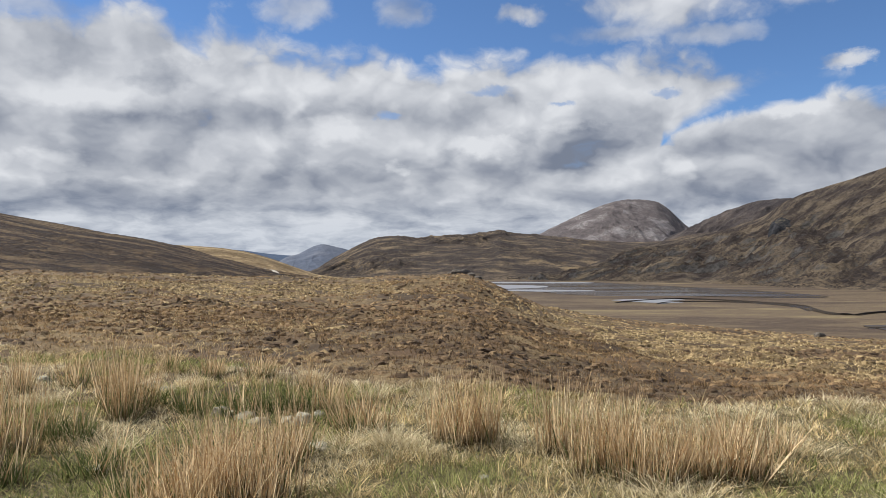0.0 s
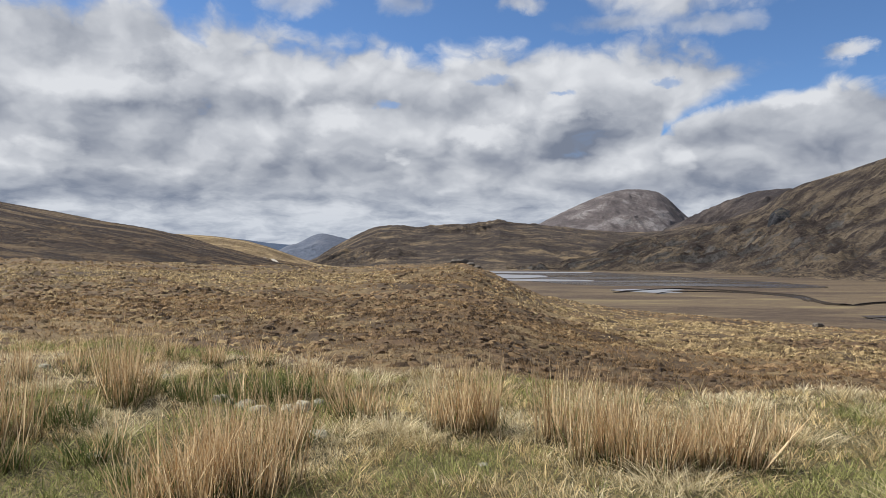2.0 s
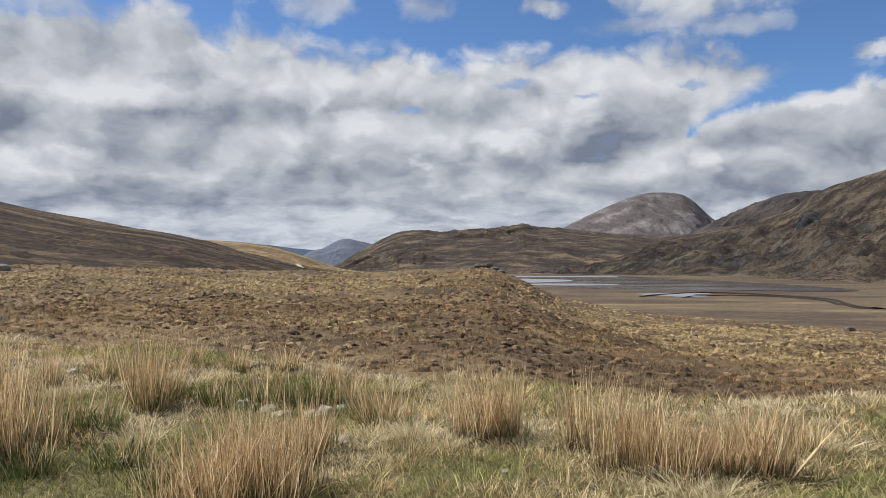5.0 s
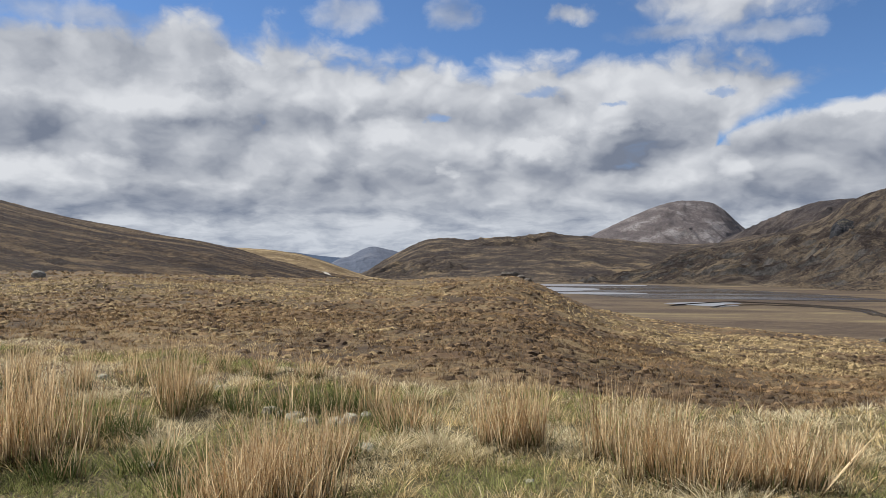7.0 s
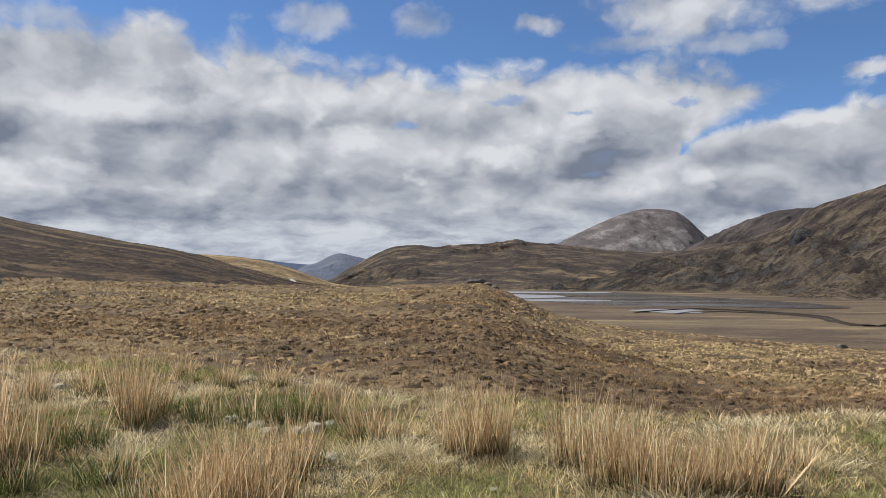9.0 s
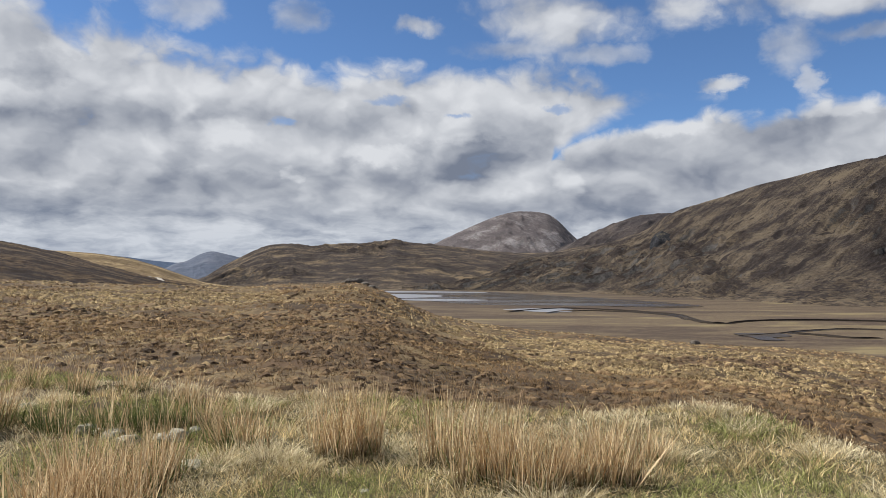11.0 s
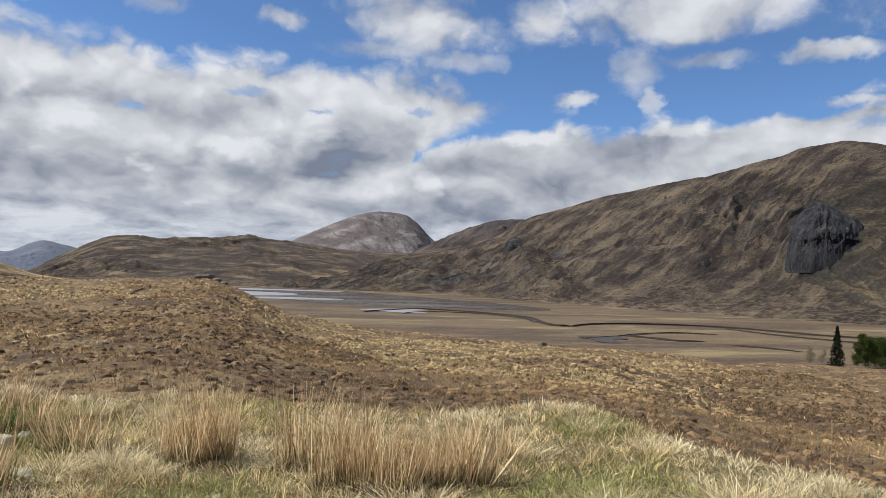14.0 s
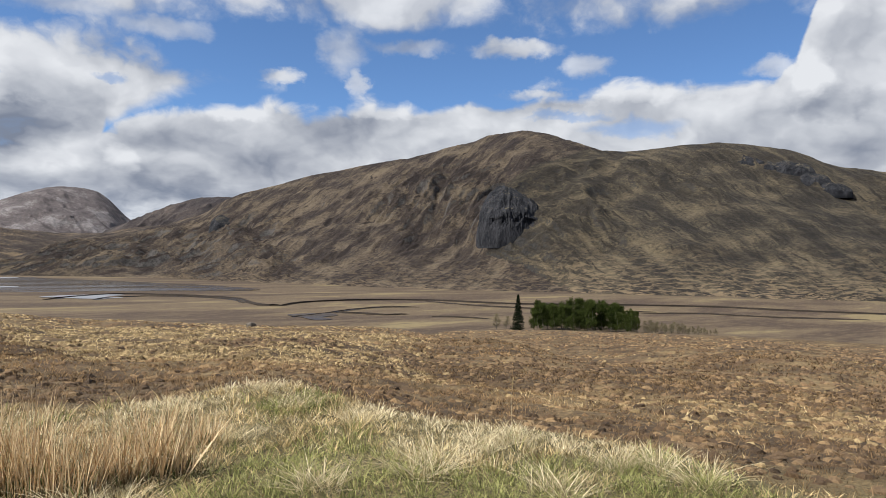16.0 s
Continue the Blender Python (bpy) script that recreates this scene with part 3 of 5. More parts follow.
def massif(name, label, mat, skyline, ridge, foot, back=500.0, base=PLAIN - 6, bend=1.35, rough=6.0, grain=60.0, slant=0.0, stretch=1.0, steps=(0.16, 110), crest=0.5, seed=0, ledges=0.0, dipping=0.1):
    """A hill between two bearings: its crest stands at the given heights (degrees) and distances, its foot at the others."""
    lo, hi = skyline[0][0], skyline[-1][0]
    az = np.arange(lo, hi + 1e-6, steps[0])
    rr, rf, te = along(az, ridge, 1.0), along(az, foot, 1.0), np.tan(np.radians(along(az, skyline, 0.22)))
    n = steps[1]
    u = np.concatenate([np.linspace(0, 1, n), 1 + np.linspace(0.04, 1, 14)])[:, None]
    R = np.where(u <= 1, rf + (rr - rf) * u, rr + back * (u - 1))
    top = EYE + rr * te
    shape = np.where(u <= 1, 0.72 * np.clip(u, 0, 1) ** bend + 0.28 * np.sin(np.clip(u, 0, 1) * math.pi / 2) ** 2.2, np.cos(np.clip(u - 1, 0, 1) * math.pi / 2) ** 1.3)
    z = base + (top - base) * shape
    # hold the skyline where the rounding of the brow would lift it
    lift = ((z - EYE) / R).max(0) / np.where(np.abs(te) > 1e-3, te, 1e-3)
    z = base + (z - base) / np.clip(lift, 1.0, 1.25)
    A = np.radians(az)[None, :] * np.ones_like(u)
    arc = np.radians(az)[None, :] * rr.mean() * np.ones_like(u)
    run = (u * (rr - rf).mean())
    p, q = arc + slant * run, run * np.ones_like(arc)
    body = 0.25 * step(u, 0.0, 0.1) + 0.75 * step(u, 0.12, 0.45)
    fade = body * (crest + (1 - crest) * (1 - step(u, 0.8, 0.98)))
    warp = 45 * fbm(arc / 170, run / 150, 3, seed + 5)
    ribs = ridged((p + warp) / grain, (q + warp) / (grain * stretch), 5, seed) - 0.25
    where = 0.35 + 0.9 * step(fbm(arc / 210, run / 150, 3, seed + 3), -0.12, 0.22)
    z = z + fade * rough * (where * ribs + 0.9 * fbm(arc / (grain * 3), run / (grain * 3), 4, seed + 7))
    # ledges that run along the hillside, broken here and there
    tier = ridged(arc / 190 + warp / 90, (z + dipping * arc + 0.5 * warp) / 17, 3, seed + 9)
    z = z + fade * ledges * tier * step(fbm(arc / 130, run / 90, 3, seed + 13), -0.05, 0.25)
    v = np.stack([R * np.sin(A), R * np.cos(A), z], -1).reshape(-1, 3)
    uv = np.stack([arc, run * np.ones_like(arc)], -1).reshape(-1, 2)
    me = mesh_from(name, v, grid_tris(len(u), len(az)), mat, uv)
    return tagged(new(name, me), label, "hill", kind="structure")


def land():
    ground()
    massif("hill_1", "dark heather hillside sloping down to the glen", M_LEFT,
           [(-75, 7), (-60, 7), (-45, 6.3), (-37, 5.1), (-33.5, 4.13), (-31.2, 3.58), (-27.9, 2.96), (-25, 2.43), (-21.7, 1.88), (-20.9, 1.72), (-18.5, 1.08), (-15.7, 0.33), (-13.2, -0.32), (-9.8, -0.9), (-6, -1.8)],
           [(-75, 800), (-30, 760), (-20, 640), (-6, 420)], [(-75, 120), (-35, 130), (-20, 170), (-6, 260)], base=-14, bend=1.1, rough=3.0, grain=45, slant=1.5, stretch=2.5, seed=11)
    massif("hill_2", "sunlit pale grass spur behind the heather hill", M_SPUR,
           [(-30, 1.2), (-24, 1.7), (-20.9, 1.66), (-18.9, 1.55), (-16.9, 1.42), (-14.9, 1.14), (-13.2, 0.63), (-11.5, 0.03), (-9.8, -0.58), (-7.2, -0.96), (-5, -1.2)],
           [(-30, 1250), (-12, 1150), (-5, 1000)], [(-30, 600), (-12, 600), (-5, 700)], rough=3.5, grain=60, crest=0.3, seed=21, steps=(0.1, 80))
    massif("hill_3", "long brown moorland ridge beyond the loch", M_MID,
           [(-12, -1.0), (-9.8, -0.23), (-8.1, 0.86), (-6.35, 1.79), (-5.0, 2.28), (-3.3, 2.37), (-1.7, 2.24), (0.7, 2.5), (2.9, 2.62), (3.8, 2.62), (4.46, 2.86), (5.2, 2.56), (7.5, 2.4), (9.5, 2.25), (12, 1.98), (14.5, 1.83), (17, 2.06), (18.6, 2.46), (22, 2.9), (26, 2.6)],
           [(-12, 1900), (0, 2000), (10, 2100), (26, 2000)], [(-12, 1500), (-5, 1380), (3, 1330), (26, 1250)], rough=11, grain=80, stretch=0.5, crest=0.55, ledges=5.0, seed=31, steps=(0.09, 140))
    massif("mountain_1", "rounded grey scree mountain with a flat top", M_DOME,
           [(4, 0.6), (6, 1.7), (7.5, 2.5), (9.5, 3.52), (11.6, 4.45), (13.1, 4.98), (14.2, 5.15), (15.4, 5.08), (16.4, 4.9), (17.2, 4.34), (18.2, 3.26), (18.7, 2.85), (20, 1.9), (23, 0.3)],
           [(4, 3600), (23, 3600)], [(4, 2500), (23, 2500)], back=700, rough=26, grain=130, slant=0.5, stretch=2.0, crest=0.15, ledges=9.0, seed=41, steps=(0.07, 150))
    massif("mountain_2", "broken rocky ridge behind the streaked hill", M_RIDGE,
           [(15, 0.8), (17, 2.0), (18.7, 2.80), (19.8, 3.52), (20.6, 3.92), (21.8, 4.3), (23.5, 4.77), (25.5, 4.85), (29, 4.6), (34, 3.5)],
           [(15, 2500), (34, 2300)], [(15, 1900), (34, 1700)], rough=20, grain=80, slant=-0.6, stretch=1.6, crest=0.5, seed=51, steps=(0.08, 100))
    massif("mountain_3", "distant peak at the head of the glen, its blue haze painted in", M_CONE,
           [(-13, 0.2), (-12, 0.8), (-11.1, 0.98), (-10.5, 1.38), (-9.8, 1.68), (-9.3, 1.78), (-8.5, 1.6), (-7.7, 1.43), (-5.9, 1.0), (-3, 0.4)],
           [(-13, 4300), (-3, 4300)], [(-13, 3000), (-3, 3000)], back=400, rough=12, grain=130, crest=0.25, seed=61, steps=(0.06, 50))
    massif("hill_4", "faint far hills on the skyline, their blue haze painted in", M_FAR,
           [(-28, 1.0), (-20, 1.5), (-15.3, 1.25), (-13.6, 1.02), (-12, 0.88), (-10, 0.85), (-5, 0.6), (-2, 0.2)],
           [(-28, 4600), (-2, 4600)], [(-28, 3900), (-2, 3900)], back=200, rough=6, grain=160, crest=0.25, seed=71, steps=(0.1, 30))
    massif("hill_5", "great brown hill streaked with rock ribs and gullies", M_BIG,
           [(5, -1.35), (9, -0.8), (12, 0.35), (14.1, 1.3), (16.3, 1.75), (18.5, 2.1), (20, 2.4), (21.8, 2.9), (23.8, 3.6), (25.2, 4.6), (26.3, 5.15), (29, 5.98), (31.6, 6.75), (35.5, 7.6), (39.8, 8.5), (43.7, 9.5), (45.9, 10.17), (48.1, 10.4),
            (50.3, 10.0), (52.9, 9.2), (55.4, 8.3), (58, 7.2), (63, 4)],
           [(5, 1600), (25, 1500), (35, 1400), (48, 1350), (63, 1400)], [(5, 1330), (17, 1200), (25, 960), (34, 770), (42, 680), (50, 645), (63, 700)], back=700, rough=15, grain=44, slant=-0.8, stretch=2.2, crest=0.16, bend=1.75, ledges=3.5, dipping=-0.12, seed=81, steps=(0.12, 180))
    massif("hill_6", "heathery shoulder with cloud shade painted on its nose, gullies and rock bands", M_SHOULDER,
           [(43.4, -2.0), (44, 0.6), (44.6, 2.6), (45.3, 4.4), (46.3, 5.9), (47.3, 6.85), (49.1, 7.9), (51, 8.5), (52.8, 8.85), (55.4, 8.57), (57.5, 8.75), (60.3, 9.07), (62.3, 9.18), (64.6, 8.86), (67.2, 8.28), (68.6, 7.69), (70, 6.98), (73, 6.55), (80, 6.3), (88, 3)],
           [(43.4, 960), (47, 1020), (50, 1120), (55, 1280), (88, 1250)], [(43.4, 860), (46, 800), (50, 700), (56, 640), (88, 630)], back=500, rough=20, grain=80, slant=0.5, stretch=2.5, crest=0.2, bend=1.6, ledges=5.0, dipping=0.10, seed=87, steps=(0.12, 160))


land()

# ---- water and the drained flat ----


def at(az, r, z=None):
    x, y = r * math.sin(radians(az)), r * math.cos(radians(az))
    return Vector((x, y, float(land_z(x, y)) if z is None else z))


def down(az, dip):
    """The spot on the flat that lies so many degrees below eye level."""
    return at(az, (EYE - PLAIN) / math.tan(radians(dip)), PLAIN)


def smooth_line(points, closed=False, parts=10):
    """A rounded line through points."""
    n, out = len(points), []
    for i in range(n if closed else n - 1):
        p = [points[(i + k) % n] if closed else points[min(max(i + k, 0), n - 1)] for k in (-1, 0, 1, 2)]
        for j in range(parts):
            t = j / parts
            out.append(0.5 * (2 * p[1] + (p[2] - p[0]) * t + (2 * p[0] - 5 * p[1] + 4 * p[2] - p[3]) * t * t + (3 * p[1] - p[0] - 3 * p[2] + p[3]) * t ** 3))
    return out if closed else out + [points[-1]]


def sheet(name, outline, z, mat, label, category):
    bm = bmesh.new()
    bm.faces.new([bm.verts.new((p.x, p.y, z)) for p in outline])
    bmesh.ops.triangulate(bm, faces=bm.faces[:])
    bmesh.ops.recalc_face_normals(bm, faces=bm.faces[:])
    me = bpy.data.meshes.new(name)
    bm.to_mesh(me)
    bm.free()
    if me.polygons[0].normal.z < 0:
        me.flip_normals()
    me.materials.append(mat)
    return tagged(new(name, me), label, category, kind="structure")


def sweep(name, line, profile, mat, z_of):
    """A strip along a line; profile: offsets across (to the left of the way) and heights."""
    v = []
    for i, p in enumerate(line):
        d = (line[min(i + 1, len(line) - 1)] - line[max(i - 1, 0)])
        side = Vector((-d.y, d.x, 0)).normalized()
        wob = 0.75 + 0.5 * noise.noise((p.x * 0.06, p.y * 0.06, 3.1)) + 0.35 * noise.noise((p.x * 0.3, p.y * 0.3, 7.7))
        taper = min(1.0, 0.25 + min(i, len(line) - 1 - i) / 6)
        for off, h in profile:
            q = p + side * off * wob
            v.append((q.x, q.y, z_of(q.x, q.y) + h * taper * (0.8 + 0.4 * wob)))
    return mesh_from(name, v, grid_tris(len(line), len(profile)), mat, smooth=False)


def glen():
    shore = [(-2, 1.55), (2, 1.22), (6, 1.14), (11, 1.17), (15, 1.34), (18.6, 1.50), (22.5, 1.68), (25.5, 1.86), (27.8, 2.08), (25, 2.20), (20, 2.18), (16, 2.2), (12.5, 2.22), (9.5, 2.12), (7.4, 1.95), (4, 1.85), (0, 1.8)]
    sheet("water_loch", smooth_line([down(*p) for p in shore], True, 6), PLAIN + 0.22, M_WATER, "still grey loch water with pale wind streaks", "loch")
    # wind streaks: thin sheets with the sky's reflection painted on
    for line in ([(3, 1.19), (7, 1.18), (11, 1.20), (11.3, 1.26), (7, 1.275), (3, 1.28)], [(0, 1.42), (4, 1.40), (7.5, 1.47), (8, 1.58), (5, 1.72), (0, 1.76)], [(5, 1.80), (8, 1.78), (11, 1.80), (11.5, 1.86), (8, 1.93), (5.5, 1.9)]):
        sheet("gleam_streak", smooth_line([down(*p) for p in line], True, 6), PLAIN + 0.28, M_GLEAM, "pale wind streak on the loch, its sky reflection painted", "silt bar")
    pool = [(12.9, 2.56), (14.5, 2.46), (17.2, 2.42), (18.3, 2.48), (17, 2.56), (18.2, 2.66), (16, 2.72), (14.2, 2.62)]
    # the pool's bright reflection is painted with the same pale colour
    sheet("water_pool", smooth_line([down(*p) for p in pool], True, 6), PLAIN + 0.26, M_GLEAM, "pool on the flat, its sky reflection painted pale", "silt bar")
    pond = [(29.8, 4.02), (31.0, 3.92), (33.0, 3.90), (33.6, 4.06), (32.4, 4.20), (33.2, 4.36), (31.8, 4.40), (30.9, 4.2)]
    sheet("water_burn", smooth_line([down(*p) for p in pond], True, 6), PLAIN + 0.24, M_RIPPLE, "bright bend of the burn on the flat", "burn")
    burns = [
        ([(13.2, 2.74), (15.2, 2.56), (17.8, 2.40), (21, 2.46), (24, 2.60), (26.2, 2.78), (27.3, 3.12), (28.3, 3.28), (29.3, 3.25)], 1.25),
        ([(16.2, 2.80), (17.5, 2.64), (20, 2.56), (23, 2.62), (25.5, 2.80), (26.8, 3.1)], 0.9),
        ([(29.2, 3.30), (31, 3.06), (34, 2.90), (38, 2.82), (42, 2.86), (46, 3.0), (50, 3.04), (56, 2.96), (62, 2.92), (68, 3.02), (78, 3.0)], 1.2),
        ([(40.5, 2.90), (44, 3.16), (48, 3.32), (53, 3.44), (58, 3.40)], 0.7),
        ([(30, 4.16), (32, 3.98), (34.5, 3.62), (37, 3.40), (40, 3.36)], 0.7),
        ([(33.5, 3.82), (35.5, 3.88), (37.4, 3.98), (39, 3.9)], 0.8),
        ([(57, 3.55), (61, 3.42), (66, 3.50), (72, 3.42)], 0.6),
        ([(41, 4.05), (43, 4.10), (45.5, 4.2)], 0.5),
    ]
    for k, (line, high) in enumerate(burns):
        pts = smooth_line([down(*p) for p in line], False, 9)
        me = sweep("bank_%d" % (k + 1), pts, [(-0.8, -0.3), (0.0, 0.05), (0.15, high * 0.6), (0.6, high * 0.68), (1.0, high * 0.6), (2.2, -0.3)], M_PEAT, lambda x, y: PLAIN)
        tagged(new("bank_%d" % (k + 1), me), "dark undercut peat bank of the burn", "river bank", kind="structure")
        me = sweep("water_strip_%d" % (k + 1), pts, [(-4, 0.16), (-0.8, 0.16)], M_WATER, lambda x, y: PLAIN)
        tagged(new("water_strip_%d" % (k + 1), me), "narrow peaty burn winding over the flat", "burn", kind="structure")


glen()


def crag(az0, r0, half, foot, tall, label, seed=91):
    """A dark buttress standing out of the hillside."""
    c, f = at(az0, r0, 0), heading(az0)
    right = Vector((f.y, -f.x, 0))
    rows, cols = 110, 130
    v, w = np.meshgrid(np.linspace(0, 1, rows), np.linspace(0, 1, cols), indexing="ij")
    th, ph = (w - 0.5) * math.pi * 1.25, v * math.pi / 2
    flat = np.abs(np.cos(ph)) ** 0.45
    sx, sd, sz = np.sin(th) * flat, -np.cos(th) * flat, np.sin(ph) ** 0.9
    k = half / 48
    x = sx * (half + 6 * k * np.sin(th)) + 2 * sz
    d = (sd * 42 + 62 * sz ** 2.4) * k
    # leans back into the slope, highest left of the middle, falling to a shoulder
    z = foot + sz * tall * (1 - 0.18 * np.abs(sx + 0.12) - 0.07 * sx)
    col = ridged(x / 8 + 20, z / 34, 5, seed) * 5 + fbm(x / 12, z / 13, 5, seed + 4) * 8 + ridged((x + d) / 26, z / 45, 3, seed + 6) * 5
    col = col * k
    d, x = d - col * (1 - 0.75 * sz ** 4) * step(sz, 0.2, 0.5), x + col * 0.15 * sx
    z = z + fbm(x / 12, d / 12, 4, seed + 8) * 6 * sz * k
    P = np.stack([c.x + right.x * x + f.x * d, c.y + right.y * x + f.y * d, z], -1).reshape(-1, 3)
    me = mesh_from("crag", P, grid_tris(rows, cols)[:, ::-1], M_CRAG, smooth=False)
    tagged(new("crag", me), label, "crag", kind="structure")


crag(46.7, 938, 44, 22, 86, "dark blue-grey rock buttress on the hillside")
crag(24.9, 1358, 26, 50, 35, "low dark rock band high on the hill", 191)
for i, (az, r, z, wide) in enumerate(((62.4, 1204, 172, 20), (64.2, 1193, 165, 26), (65.7, 1181, 152, 20), (67.0, 1179, 149, 28), (68.3, 1155, 130, 22), (69.7, 1132, 112, 20))):
    crag(az, r + 0.22 * wide, 1.15 * wide, z - 0.75 * wide, 1.3 * wide, "dark broken rocks below the crest of the hill", 391 + 20 * i)
crag(26.3, 1362, 20, 58, 26, "broken dark rock band high on the hill", 291)

# ---- grass, rushes and heather ----
rng = np.random.default_rng(7)


def blades(base, length, face, lean, droop, width, segs=2):
    """Tapered bent ribbons: one for each row of base. face: the way it leans; lean and droop bend it over."""
    n = len(base)
    levels = np.linspace(0, 1, segs + 1)
    dx, dy = np.sin(face), np.cos(face)
    turn = face + rng.uniform(-1.2, 1.2, n)
    wx, wy = np.cos(turn), -np.sin(turn)
    v, uv = np.zeros((n, 2 * segs + 1, 3)), np.zeros((n, 2 * segs + 1, 2))
    for k, s in enumerate(levels):
        out = length * (np.sin(lean) * s + droop * s * s)
        up = length * (np.cos(lean) * s - 0.55 * droop * s * s)
        p = base + np.stack([dx * out, dy * out, up], -1)
        if k == segs:
            v[:, 2 * k], uv[:, 2 * k] = p, (0.5, 1)
        else:
            half = (width * (1 - 0.75 * s) / 2)[:, None] * np.stack([wx, wy, np.zeros(n)], -1)
            v[:, 2 * k], v[:, 2 * k + 1] = p - half, p + half
            uv[:, 2 * k], uv[:, 2 * k + 1] = (0, s), (1, s)
    t = []
    for k in range(segs - 1):
        a = 2 * k
        t += [(a, a + 1, a + 3), (a, a + 3, a + 2)]
    a = 2 * (segs - 1)
    t.append((a, a + 1, a + 2))
    tris = (np.array(t)[None] + (np.arange(n) * (2 * segs + 1))[:, None, None]).reshape(-1, 3)
    return v.reshape(-1, 3), tris, uv.reshape(-1, 2)


def part(name, me, parent, label=""):
    ob = new(name, me)
    ob.parent = parent
    return tagged(ob, label)


def plant(n, radius, height, spread, droop, width, segs=3, lean_to=0.0, spare=0.35):
    """One tuft: blades rise from a small disc, most of them upright, the outer ones splayed."""
    a, q = rng.uniform(0, 2 * math.pi, n), np.sqrt(rng.uniform(0, 1, n))
    base = np.stack([np.sin(a) * q * radius, np.cos(a) * q * radius, np.full(n, -0.03)], -1)
    base[:, :2] += rng.normal(0, 0.55 * radius, (5, 2))[rng.integers(0, 5, n)]
    lean = spread * (0.25 + 0.75 * q) * rng.uniform(0.0, 1.1, n) + np.abs(rng.normal(0, 0.06, n))
    h = height * (1 - spare * rng.uniform(0, 1, n) ** 1.4) * (1 - 0.10 * q)
    face = a + rng.normal(0, 0.9, n)
    # a steady breeze lays them over a little
    fx, fy = np.sin(face) * lean + lean_to, np.cos(face) * lean
    stray = np.where(rng.uniform(0, 1, n) < 0.07, 3, 1)
    return blades(base, h, np.arctan2(fx, fy), np.hypot(fx, fy) * np.where(stray > 1, 1.6, 1), droop * rng.uniform(0.2, 1.6, n) * stray, np.full(n, width) * rng.uniform(0.6, 1.4, n), segs)


def rush_kind(dry, green, radius, height, label):
    root = tagged(new("rush_tussock"), label, "rush tussock", "rush tussocks in the turf")
    if dry:
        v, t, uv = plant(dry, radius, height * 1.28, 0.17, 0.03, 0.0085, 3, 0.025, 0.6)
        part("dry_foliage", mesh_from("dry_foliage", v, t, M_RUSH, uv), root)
    if green:
        v, t, uv = plant(green, radius * 1.05, height * 0.70, 0.30, 0.06, 0.008, 3, 0.03, 0.5)
        part("green_foliage", mesh_from("green_foliage", v, t, M_DKGREEN, uv), root, "dark green shoots")
    v, t, uv = plant(46, radius * 1.4, height * 0.34, 0.9, 0.35, 0.008, 3, 0.0, 0.6)
    part("skirt", mesh_from("skirt", v, t, M_STRAW, uv), root, "collapsed straw skirt")
    return root


def mop_kind(label):
    """A low mop of bleached grass, the blades falling outwards."""
    root = tagged(new("grass_tussock"), label, "grass tussock", "pale grass tussocks in the turf")
    v, t, uv = plant(200, 0.13, 0.85, 0.6, 0.22, 0.006, 3, 0.04, 0.55)
    part("dry_foliage", mesh_from("dry_foliage", v, t, M_BLEACHED, uv), root)
    v, t, uv = plant(18, 0.13, 0.6, 0.6, 0.2, 0.006, 3, 0.0, 0.5)
    part("green_foliage", mesh_from("green_foliage", v, t, M_GREEN, uv), root, "fresh green blades")
    return root


